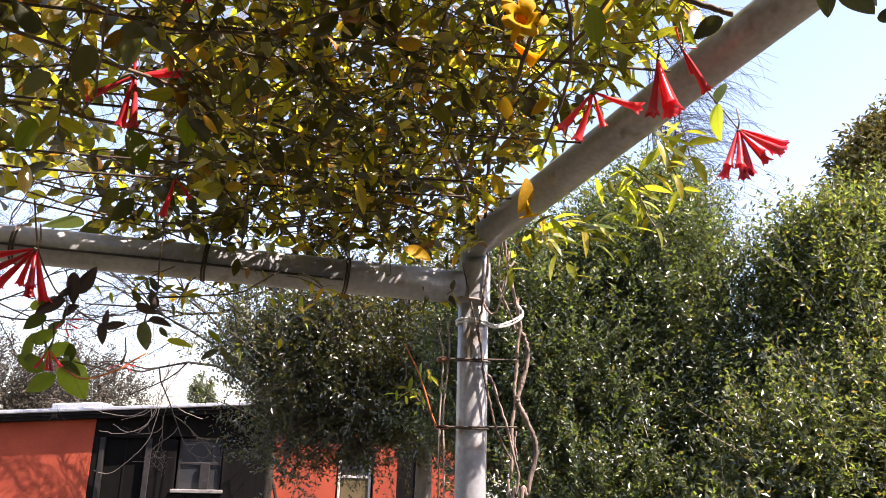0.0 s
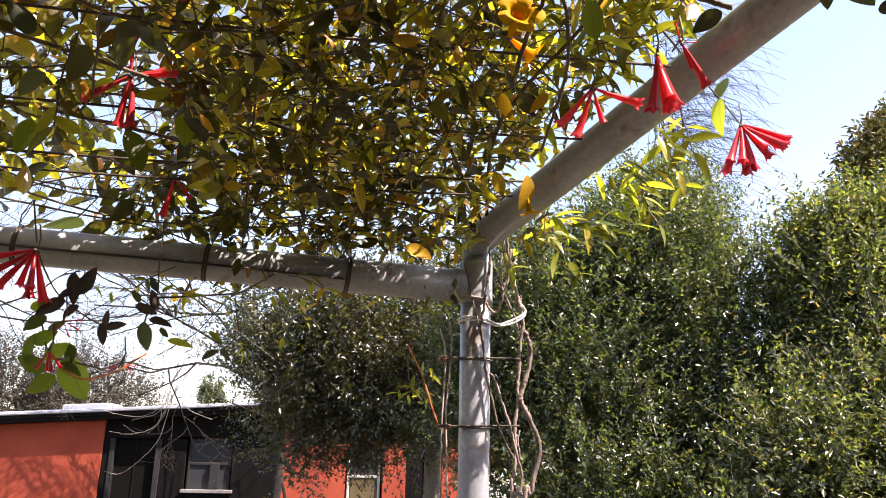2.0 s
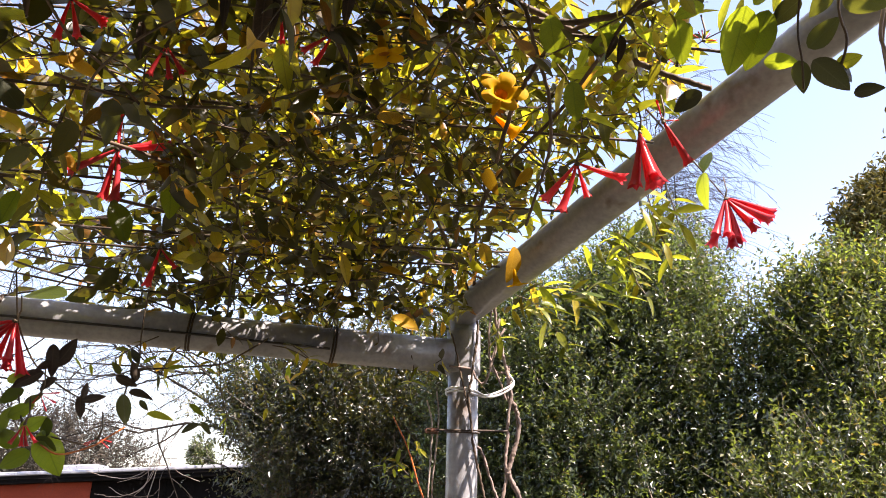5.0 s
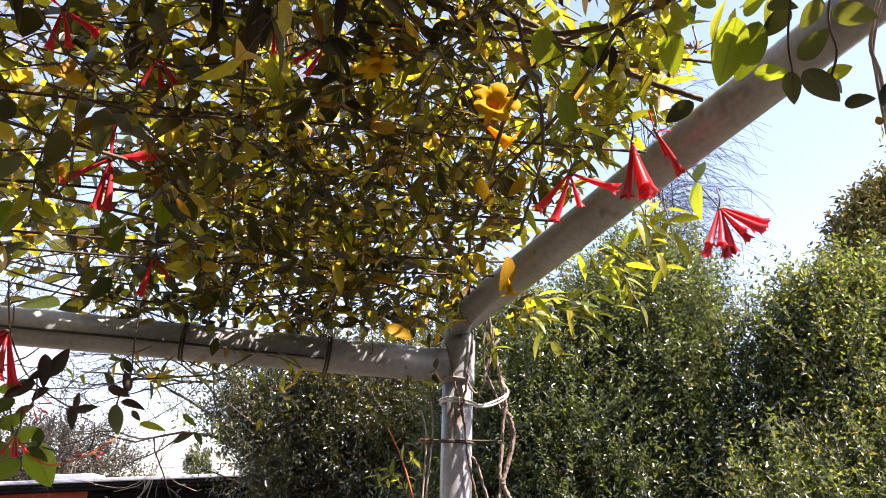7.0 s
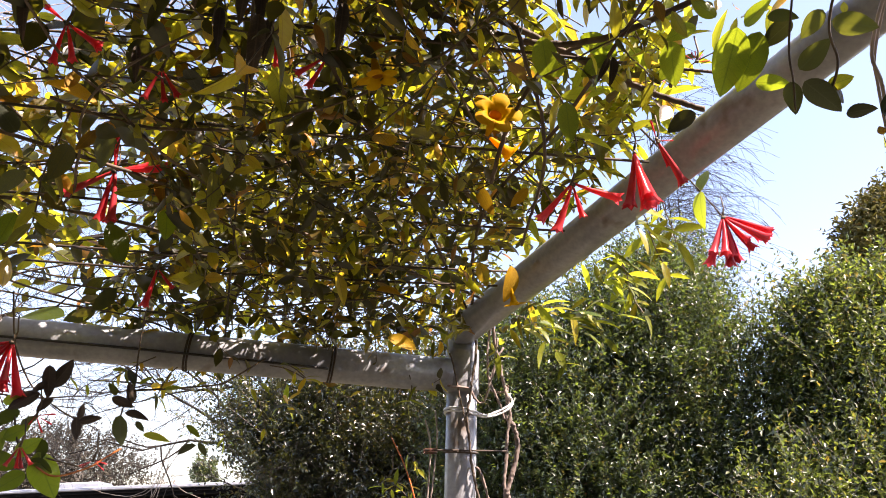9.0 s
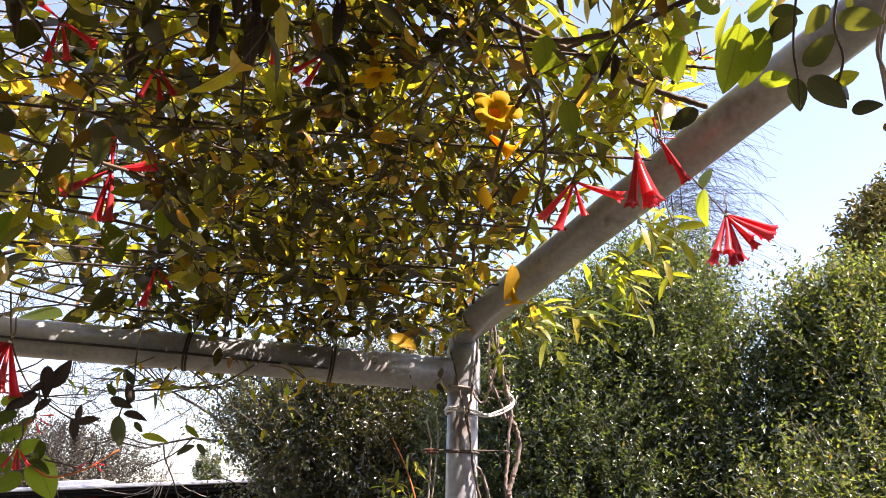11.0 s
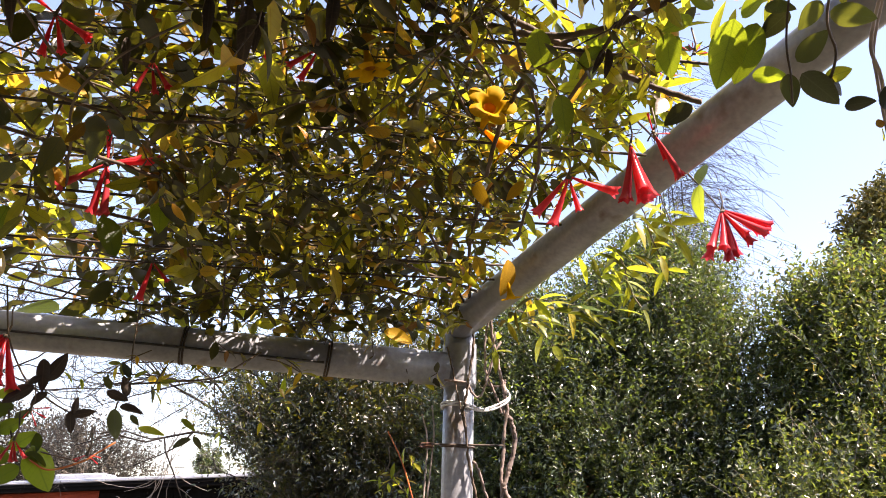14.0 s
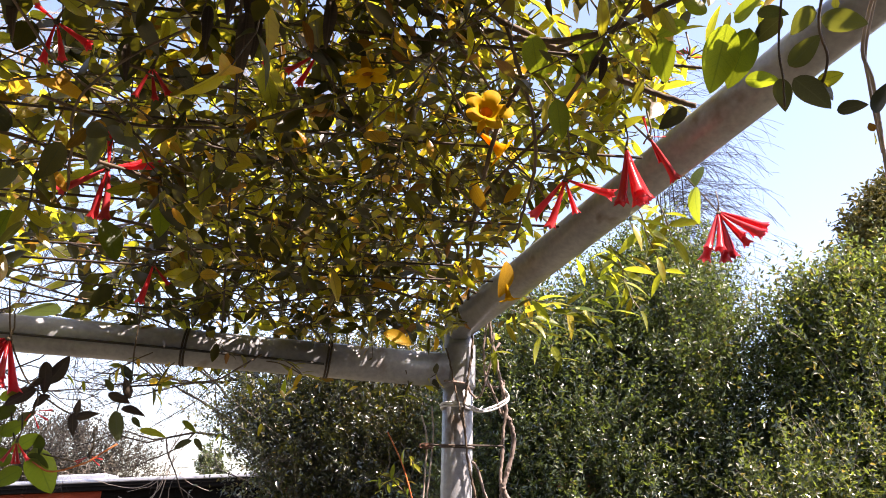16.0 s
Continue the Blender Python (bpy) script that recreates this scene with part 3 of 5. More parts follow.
def bare_tree(name, base, stems, label, spread, droop, levels, r0, seed, mat=M_TWIG, thin=0.5):
    """A leafless tree: each shoot forks into finer ones until they are twigs."""
    t = thing(name, base, label, "tree")
    r = np.random.default_rng(seed)
    trunk, twigs = Geo(), Geo()

    def grow(p, d, length, rad, level):
        seg = 5 if level else 6
        pts = [p]
        for _ in range(seg):
            d = unit(d + r.normal(0, 0.20, 3) + np.array([0, 0, -droop * (levels - level + 1) * 0.05]))
            p = p + d * length / seg
            pts.append(p)
        (trunk if level >= levels - 1 else twigs).tube(pts, np.linspace(rad, rad * 0.55, seg + 1), 6 if level >= levels - 1 else 3, level >= levels - 1)
        if level == 0:
            return
        for k in range(4 if level > 1 else 5):
            q = pts[min(seg, (4 if level == levels else 3) + (k * seg) // 5)]
            grow(np.array(q), unit(d + unit(r.normal(size=3)) * spread), length * (0.42 + 0.32 * r.random()), rad * thin, level - 1)

    for s, d, length in stems:
        grow(np.asarray(s, float), unit(d), length, r0, levels)
    part("trunk", trunk, M_DARKBARK, t, "grey bark toned dark as if backlit")
    part("twig_mass", twigs, mat, t, "fine leafless twigs", kind="stuff")
    return t


# slender leafless tree behind the shrubs: upright stems, and fine twigs that arch over to one side
slim_tree = thing("bare_tree", (6.6, 10.9, 0), "slender leafless tree with a haze of fine arching twigs", "tree")
haze = Geo()
for k in range(7):
    top = np.array([6.75 + rng.normal(0, 0.28), 10.9 + rng.normal(0, 0.3), rng.uniform(8.0, 10.6)])
    stem = smooth_path([(6.6, 10.9, -0.1), (6.6 + rng.normal(0, 0.08), 10.9, 2.5), tuple((top + (6.6, 10.9, 2.5)) / 2 + rng.normal(0, 0.12, 3)), tuple(top)], 8)
    q = Geo()
    q.tube(stem, np.linspace(0.028, 0.006, len(stem)), 6)
    part("trunk", q, M_DARKBARK, slim_tree, "thin upright stem")
    for _ in range(40):
        p = stem[rng.integers(15, len(stem))]
        d = unit([rng.uniform(0.2, 1.0), rng.normal(0, 0.5), rng.uniform(0.1, 1.0)])
        step = rng.uniform(0.12, 0.26)
        pts = [p]
        for _ in range(9):
            d = unit(d + rng.normal(0, 0.10, 3) + np.array([0.05, 0, -0.16]))
            p = p + d * step
            pts.append(p)
        haze.tube(pts, np.linspace(0.0052, 0.0026, 10), 3, False)
        for _ in range(4):
            b = pts[rng.integers(2, 9)]
            e = unit(d + rng.normal(0, 0.6, 3))
            side = [b]
            for _ in range(4):
                e = unit(e + rng.normal(0, 0.15, 3) + np.array([0, 0, -0.10]))
                b = b + e * rng.uniform(0.06, 0.13)
                side.append(b)
            haze.tube(side, np.linspace(0.0034, 0.0022, 5), 3, False)
part("twig_mass", haze, M_TWIG, slim_tree, "fine leafless twigs", kind="stuff")
bare_tree("bare_tree", (-6.3, 8.2, 0), [((-6.3, 8.2, 0), (0.10, -0.1, 1), 4.4), ((-6.3, 8.2, 3.0), (1.0, 0.0, 0.55), 2.8), ((-6.3, 8.2, 3.2), (0.85, 0.3, 0.8), 2.9), ((-6.3, 8.2, 3.1), (1.0, 0.2, 0.35), 2.6)],
          "leafless tree with long arching twigs before the house", 0.7, 0.0, 5, 0.028, 11, thin=0.56)
# leafless tree hidden behind the evergreen: crooked limbs to one side, pale twigs that droop before the eave
twig_tree = thing("bare_tree", (0.20, 14.49, 0), "leafless tree with crooked limbs and drooping pale twigs", "tree")
HEAD = np.array((0.20, 14.49, 4.91))
q = Geo()
q.tube(smooth_path([HEAD * (1, 1, 0), HEAD * (1, 1, 0.35) + (0.05, 0, 0), HEAD * (1, 1, 0.7) - (0.05, 0, 0), HEAD], 6), np.linspace(0.10, 0.05, 19), 8)
part("trunk", q, M_DARKBARK, twig_tree, "grey bark toned dark as if backlit")
fine = Geo()
for pts, r in [
        ([(0.20, 14.49, 4.91), (-0.45, 14.81, 4.57), (-0.87, 15.08, 4.33), (-1.67, 15.37, 4.27), (-2.50, 15.62, 4.38), (-3.77, 16.01, 4.44)], 0.038),
        ([(-0.87, 14.91, 4.32), (-1.70, 15.11, 4.65), (-2.78, 15.47, 4.63), (-3.32, 15.64, 4.77), (-4.13, 15.95, 4.71)], 0.019),
        ([(-0.14, 14.58, 4.83), (-0.90, 14.91, 4.66), (-1.64, 15.39, 3.87), (-2.45, 15.81, 3.37)], 0.019),
        ([(0.08, 14.50, 4.90), (-0.84, 14.77, 5.11), (-1.76, 15.05, 5.22), (-3.23, 15.56, 4.97)], 0.019),
        ([(-1.65, 15.12, 4.23), (-2.65, 15.53, 3.99), (-3.67, 15.95, 3.69)], 0.019),
        ([(-2.45, 15.30, 4.32), (-3.35, 15.66, 4.15), (-4.40, 15.97, 4.30)], 0.019),
        ([(-0.45, 14.73, 4.55), (-1.37, 14.97, 4.88), (-2.14, 15.05, 5.55)], 0.019),
        ]:
    q = Geo()
    path = smooth_path(pts, 8)
    path += rng.normal(0, 0.008, path.shape)
    q.tube(path, np.linspace(r, r * 0.4, len(path)), 6)
    part("limb", q, M_DARKBARK, twig_tree, "crooked dark limb")
    for k in range(24):
        p = path[rng.integers(3, len(path))]
        d = unit(np.array([-1.0, 0.0, 0.15]) + rng.normal(0, 0.6, 3))
        out = [p]
        for _ in range(5):
            d = unit(d + rng.normal(0, 0.22, 3))
            p = p + d * rng.uniform(0.08, 0.25)
            out.append(p)
        fine.tube(out, np.linspace(0.0062, 0.003, 6), 3, False)
part("twig_mass", fine, M_TWIG, twig_tree, "fine leafless twigs", kind="stuff")
for pts in [
        [(-1.31, 15.05, 4.19), (-1.58, 15.45, 3.29), (-1.97, 15.83, 2.60), (-2.21, 16.22, 1.70), (-2.82, 16.62, 1.07), (-3.23, 16.83, 1.03), (-3.53, 16.92, 1.25)],
        [(-1.36, 15.08, 4.13), (-1.67, 15.51, 3.18), (-2.06, 15.89, 2.43), (-2.31, 16.17, 1.98), (-2.78, 16.40, 1.82), (-3.24, 16.59, 1.87)],
        [(-1.90, 15.45, 3.27), (-2.04, 15.73, 2.71), (-2.15, 16.00, 2.15), (-2.59, 16.26, 1.85), (-2.96, 16.40, 2.01)],
        [(-1.90, 15.45, 3.27), (-1.97, 15.73, 2.60), (-2.50, 16.06, 2.20), (-3.03, 16.28, 2.21), (-3.45, 16.44, 2.31)],
        [(-1.56, 15.37, 3.29), (-1.92, 15.69, 2.71), (-1.62, 15.81, 2.34), (-1.15, 15.83, 2.15)],
        [(-1.89, 15.48, 3.16), (-2.07, 15.76, 2.60), (-2.25, 15.98, 2.26), (-2.79, 16.25, 2.10)],
        [(-1.79, 15.42, 3.27), (-2.14, 15.78, 2.60), (-2.20, 16.03, 2.09), (-2.42, 16.22, 1.85)],
        [(-1.61, 15.25, 3.73), (-1.89, 15.59, 3.06), (-2.28, 15.92, 2.54), (-2.64, 16.12, 2.42)],
        ]:
    q = Geo()
    path = smooth_path(pts, 7)
    path += rng.normal(0, 0.004, path.shape)
    q.tube(path, np.linspace(0.008, 0.005, len(path)), 4, False)
    part("drooping_twig", q, M_PALETWIG, twig_tree, "pale drooping twig")
bare_tree("bare_tree", (0.5, 14.6, 0), [((0.5, 14.6, 0), (-0.02, 0.02, 1), 2.7), ((0.5, 14.6, 2.6), (-1.0, 0.1, 0.6), 3.0), ((0.5, 14.6, 2.4), (-0.8, 0.15, 0.9), 3.0), ((0.5, 14.6, 2.6), (-1.0, 0.0, 0.6), 2.6)],
          "small leafless tree that shades the house wall", 0.8, -0.25, 4, 0.034, 31)
bare_tree("dry_brush", (-3.7, 27, 0), [((-3.7, 27, 1.6), (0.2, 0, 1), 1.1), ((-4.3, 27, 1.6), (-0.2, 0, 1), 1.0), ((-3.1, 27, 1.6), (0.3, 0, 1), 1.0), ((-3.7, 27, 0.0), (0, 0, 1), 1.8), ((-5.0, 27, 1.6), (0.1, 0, 1), 1.0)],
          "tangle of pale dry brush behind the roof", 0.9, 0.1, 4, 0.03, 21, M_PALETWIG)

bare_tree("bare_tree", (-4.7, 9.0, 0), [((-4.7, 9.0, 0), (0.0, 0, 1), 5.2), ((-4.7, 9.0, 4.2), (0.55, 0, 0.9), 3.6), ((-4.7, 9.0, 4.0), (0.75, 0.1, 0.6), 3.4), ((-4.7, 9.0, 4.2), (0.95, -0.1, 0.7), 3.6), ((-4.7, 9.0, 4.6), (0.3, 0.1, 1), 3.4)],
          "tall leafless tree with a haze of fine pale twigs", 0.6, -0.1, 5, 0.03, 41, M_PALETWIG, thin=0.54)
# ---------------------------------------------------------------- arbour of grey pipe
PR = 0.0234
ZL = 1.872                                    # the level beam at the post, climbing a little away from it
BR = 0.0262
RISE = 0.235                                  # the arbour's roof climbs away from the level beam


def roof_z(y):
    return 1.93 - RISE * y


arbour = thing("arbour", (0, 0, 0), "arbour of weathered grey plastic pipe with wires across", "arbour")


def pipe(name, a, b, r, label="", sides=28, parent=arbour, mat=M_PIPE, sag=0.0, seg=12):
    q = Geo()
    s = np.linspace(0, 1, seg)[:, None]
    pts = np.asarray(a, float) * (1 - s) + np.asarray(b, float) * s
    pts[:, 2] -= (4 * s * (1 - s))[:, 0] * sag
    q.tube(pts, r, sides)
    return part(name, q, mat, parent, label)


post = pipe("post", (0, 0, -0.3), (0, 0, 1.935), PR, "upright grey pipe post")
pipe("post_collar", (0, 0, 1.845), (0, 0, 1.912), PR * 1.13, "pipe fitting sleeve", parent=post)
beam_l = pipe("beam", (-2.3, 0.0, ZL + 0.035), (-0.02, 0.0, ZL), BR, "level grey pipe beam")
beam_r = pipe("rafter", (-0.006, -0.011, 1.9402), (0.544, -1.73, 2.366), PR * 1.06, "sloping grey pipe rafter with faint stains")
# thin raised strand that draws the dark line along the beam
q = Geo()
s = np.linspace(0, 1, 30)
q.tube(np.stack([-2.3 + s * 2.09, np.full(30, -BR - 0.0008) + 0.0006 * np.sin(s * 17), ZL + 0.047 - 0.055 * s + 0.0008 * np.sin(s * 23)], 1), 0.0019, 5)
part("cable", q, M_SEAM, beam_l, "thin dark strand along the beam")
for x in (-0.205, -0.41, -0.66):
    q = Geo()
    a = np.linspace(0, 2 * math.pi, 17)
    for off in (0.0, 0.004):
        q.tube(np.stack([x + off + 0.002 * np.sin(a), (BR + 0.001) * np.cos(a), ZL - 0.0155 * x + (BR + 0.001) * np.sin(a)], 1), 0.0016, 4, False)
    part("wire_tie", q, M_WIRE, beam_l)
for y in (-0.135, -0.175, -0.28, -0.425, -0.565, -0.73, -0.92, -1.15):
    pipe("wire", (-1.15, y + 0.055, roof_z(y) + 0.004), (-0.030 - y * 0.30, y - 0.012, roof_z(y) + 0.014), 0.0017, "thin dark wire", 5, mat=M_WIRE, sag=0.012, seg=16)
for x in (-0.36, -0.78):
    pipe("wire", (x, 0.0, 1.905), (x + 0.05, -1.7, roof_z(-1.7)), 0.0014, "thin dark wire", 5, mat=M_WIRE, sag=0.01, seg=16)
for z in (1.757, 1.657):
    pipe("cross_wire", (-0.060, -0.022, z - 0.001), (0.064, -0.024, z + 0.003), 0.0015, "thin cross wire twisted round the post", 5, parent=post, mat=M_WIRE)
    q = Geo()
    a = np.linspace(0, 2 * math.pi, 17)
    q.tube(np.stack([0.0258 * np.cos(a), 0.0258 * np.sin(a), z + 0.002 * np.sin(a)], 1), 0.0015, 4, False)
    part("wire_tie", q, M_WIRE, post)
    # rusty coil at the wire's end, that holds the canes
    q = Geo()
    a = np.linspace(0, 6 * math.pi, 40)
    q.tube(np.stack([-0.050 + 0.010 * np.cos(a), -0.012 + 0.012 * np.sin(a), z - 0.004 + 0.0003 * a], 1), 0.0008, 4, False)
    part("wire_coil", q, M_RUST, post, "rusty wire coil")
for pts in ([(-0.056, 0.0, 1.802), (-0.047, 0.0, 1.767), (-0.048, 0.0, 1.714), (-0.050, 0.0, 1.651), (-0.049, 0.0, 1.50), (-0.055, 0.0, 0.8), (-0.060, 0.0, 0.0)],
            [(-0.041, 0.0, 1.816), (-0.037, 0.0, 1.774), (-0.041, 0.0, 1.715), (-0.044, 0.0, 1.667), (-0.040, 0.0, 1.50), (-0.044, 0.0, 0.8), (-0.040, 0.0, 0.0)]):
    q = Geo()
    q.tube(smooth_path(pts, 6), 0.0013, 6)
    part("cane", q, M_ROD, post, "thin bleached cane beside the post")
q = Geo()
for dz, dr in ((0.0, 0.0), (0.0045, 0.0006)):
    # tape round the post, drawn out to the climbing stems
    a = np.linspace(0.35 * math.pi, 1.72 * math.pi, 22)
    ring = np.stack([(PR + 0.0022 + dr) * np.cos(a), (PR + 0.0022 + dr) * np.sin(a), 1.812 + dz + 0.004 * np.cos(a + 2.6)], 1)
    tail = smooth_path([tuple(ring[-1]), (0.030, -0.022, 1.809 + dz * 0.5), (0.050, -0.020, 1.813 + dz), (0.070, -0.020, 1.824 + dz), (0.076, -0.017, 1.836), (0.068, -0.012, 1.850 - dz)], 6)
    q.tube(np.vstack([ring, tail[1:]]), 0.0019, 5, False)
part("tie_tape", q, M_TAPE, post, "white tie tape looped round the post")


# ---------------------------------------------------------------- honeysuckle vine
vine = thing("honeysuckle_vine", (0.07, -0.01, 0), "coral honeysuckle vine covering the arbour with red flowers", "vine")
# twisted old stems climbing beside the post
STEMS = [
    (0.0019, [(0.012, -0.034, 1.96), (0.012, -0.030, 1.929), (0.011, -0.030, 1.880), (0.005, -0.030, 1.835), (-0.001, -0.030, 1.805), (0.005, -0.030, 1.773), (0.010, -0.030, 1.734), (0.014, -0.030, 1.709), (0.026, -0.030, 1.668), (0.042, -0.030, 1.631), (0.053, -0.028, 1.612)]),
    (0.0014, [(-0.030, -0.034, 1.90), (-0.016, -0.029, 1.863), (-0.008, -0.029, 1.821), (-0.003, -0.029, 1.802), (0.005, -0.029, 1.776)]),
    (0.0020, [(0.015, -0.028, 1.735), (0.024, -0.024, 1.726), (0.038, -0.024, 1.691), (0.049, -0.024, 1.653), (0.057, -0.024, 1.629), (0.066, -0.024, 1.595), (0.063, -0.024, 1.565), (0.060, -0.02, 1.50), (0.075, 0.0, 0.8), (0.070, 0.01, 0.0)]),
    (0.0026, [(0.040, -0.03, 1.96), (0.052, -0.015, 1.904), (0.065, -0.015, 1.860), (0.070, -0.015, 1.832), (0.072, -0.015, 1.805), (0.067, -0.015, 1.765), (0.065, -0.015, 1.725), (0.065, -0.015, 1.699), (0.059, -0.015, 1.667), (0.061, -0.015, 1.635), (0.057, -0.015, 1.588), (0.056, -0.015, 1.50), (0.066, 0.0, 0.8), (0.075, 0.01, 0.0)]),
    (0.0036, [(0.074, -0.014, 1.806), (0.079, -0.018, 1.797), (0.083, -0.018, 1.779), (0.080, -0.018, 1.745), (0.074, -0.018, 1.722), (0.066, -0.018, 1.702), (0.071, -0.018, 1.689), (0.085, -0.018, 1.667), (0.095, -0.018, 1.639), (0.095, -0.018, 1.608), (0.082, -0.018, 1.565), (0.072, -0.018, 1.50), (0.085, 0.0, 0.8), (0.088, -0.01, 0.0)]),
    (0.0018, [(0.030, -0.03, 1.97), (0.038, -0.020, 1.941), (0.034, -0.020, 1.884), (0.044, -0.020, 1.854), (0.056, -0.020, 1.824), (0.063, -0.020, 1.807)]),
    (0.0017, [(0.049, -0.030, 1.93), (0.040, -0.030, 1.869), (0.025, -0.030, 1.830), (0.011, -0.030, 1.834), (0.004, -0.030, 1.848), (-0.03, -0.032, 1.850)]),
    (0.0017, [(0.064, -0.012, 1.92), (0.048, -0.012, 1.887), (0.041, -0.012, 1.855), (0.055, -0.012, 1.849), (0.072, -0.012, 1.852)]),
    (0.0022, [(0.081, -0.012, 1.799), (0.070, -0.012, 1.809), (0.068, -0.012, 1.843), (0.072, -0.012, 1.861)]),
    (0.0013, [(0.066, -0.015, 1.654), (0.065, -0.015, 1.635), (0.067, -0.015, 1.610)]),
]
for i, (thick, pts) in enumerate(STEMS):
    q = Geo()
    path = smooth_path(pts, 10)
    path += rng.normal(0, 0.0004, path.shape)
    path[:, 0] += 0.0012 * np.sin(path[:, 2] * (60 + 9 * i) + 2.1 * i)
    knots = 1 + 0.08 * np.sin(np.arange(len(path)) * 0.45 + i) + 0.03 * rng.normal(size=len(path))
    q.tube(path, thick * knots, 7)
    part("climbing_stem", q, M_VINEWOOD if i > 1 else M_RUNNER, vine, "twisted woody climbing stem")
# leaves in the camera's sight line to the rafter and the flowers are left out
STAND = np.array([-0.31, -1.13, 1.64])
KEEP_SEEN = [(0.048, -0.495, 2.005, 0.034), (0.09, -0.50, 2.03, 0.03), (0.011, -0.419, 2.0, 0.028), (0.264, -0.325, 2.03, 0.06), (-0.48, -0.329, 1.995, 0.03), (-0.45, -0.128, 1.94, 0.02), (-0.109, -0.519, 2.027, 0.030), (-0.08, -0.465, 2.01, 0.028),
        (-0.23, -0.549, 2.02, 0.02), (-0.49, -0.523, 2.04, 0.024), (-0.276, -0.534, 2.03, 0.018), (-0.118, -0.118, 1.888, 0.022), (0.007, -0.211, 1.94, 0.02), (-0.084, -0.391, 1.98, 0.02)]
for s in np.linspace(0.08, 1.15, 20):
    KEEP_SEEN.append((0.16 * s, -0.03 - 0.5 * s, 1.945 + 0.125 * s, 0.030))
KEEP_SEEN += [(0.006, -0.01, 1.90, 0.032), (0.02, -0.01, 1.86, 0.03), (0.010, -0.211, 1.96, 0.022)]
# places cleared of leaves towards the sun, so that they stand lit
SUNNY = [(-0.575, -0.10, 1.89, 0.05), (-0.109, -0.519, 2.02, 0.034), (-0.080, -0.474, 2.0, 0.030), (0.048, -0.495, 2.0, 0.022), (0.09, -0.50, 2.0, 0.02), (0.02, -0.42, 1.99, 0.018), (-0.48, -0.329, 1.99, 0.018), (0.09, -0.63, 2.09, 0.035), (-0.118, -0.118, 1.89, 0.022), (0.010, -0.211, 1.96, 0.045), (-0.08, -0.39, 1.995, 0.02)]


def clear_of_sight(place):
    """True where a leaf is neither in the camera's sight line to a listed place nor between one and the sun."""
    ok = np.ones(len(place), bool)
    for fx, fy, fz, rad in KEEP_SEEN:
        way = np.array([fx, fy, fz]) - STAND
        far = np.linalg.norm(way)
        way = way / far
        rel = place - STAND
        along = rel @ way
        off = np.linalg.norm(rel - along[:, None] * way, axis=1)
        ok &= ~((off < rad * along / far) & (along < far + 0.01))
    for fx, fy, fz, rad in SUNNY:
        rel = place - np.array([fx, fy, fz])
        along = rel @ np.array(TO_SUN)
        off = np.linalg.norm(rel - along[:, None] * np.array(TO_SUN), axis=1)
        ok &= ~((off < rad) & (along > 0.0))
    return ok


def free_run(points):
    """The stretch of a path up to the first place that comes between the camera and a flower or the rafter."""
    free = clear_of_sight(np.array(points))
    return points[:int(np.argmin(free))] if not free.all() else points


# thicker woody runners across the top
for thick, pts in (
        (0.0036, [(-0.28, -0.57, 2.13), (-0.216, -0.561, 2.103), (-0.178, -0.560, 2.094), (-0.125, -0.564, 2.083), (-0.078, -0.574, 2.074), (-0.026, -0.597, 2.076), (0.04, -0.66, 2.09)]),
        (0.0034, [(-0.129, -0.558, 2.109), (-0.056, -0.560, 2.080), (-0.001, -0.567, 2.055), (0.039, -0.576, 2.036), (0.073, -0.588, 2.021)]),
        (0.0026, [(0.053, -0.643, 2.108), (-0.002, -0.595, 2.091), (-0.056, -0.559, 2.078), (-0.080, -0.531, 2.052), (-0.095, -0.504, 2.015), (-0.09, -0.44, 1.99)]),
        (0.0022, [(-1.2, -0.62, 2.09), (-0.7, -0.42, 2.02), (-0.46, -0.33, 2.0), (-0.25, -0.22, 1.99), (0.0, -0.10, 1.97)]),
        (0.0022, [(-1.1, -0.25, 2.0), (-0.6, -0.24, 1.99), (-0.3, -0.16, 1.97), (0.0, -0.04, 1.96)]),
        (0.0022, [(0.0, -0.05, 1.96), (-0.06, -0.30, 2.01), (-0.03, -0.52, 2.045), (-0.02, -0.75, 2.11), (-0.1, -1.2, 2.22)]),
        (0.0018, [(-0.119, -0.610, 2.056), (-0.099, -0.583, 2.031), (-0.077, -0.556, 2.004), (-0.057, -0.508, 1.981), (-0.051, -0.458, 1.958), (-0.039, -0.389, 1.944)]),
        (0.0022, [(0.0, -0.04, 1.96), (-0.16, -0.35, 2.01), (-0.30, -0.6, 2.06), (-0.42, -1.1, 2.20)])):
    q = Geo()
    path = smooth_path(pts, 12)
    path += rng.normal(0, 0.0004, path.shape)
    q.tube(path, thick * (np.linspace(1.1, 0.85, len(path)) + 0.02 * rng.normal(size=len(path))), 6)
    part("woody_runner", q, M_RUNNER, vine, "brown woody runner")
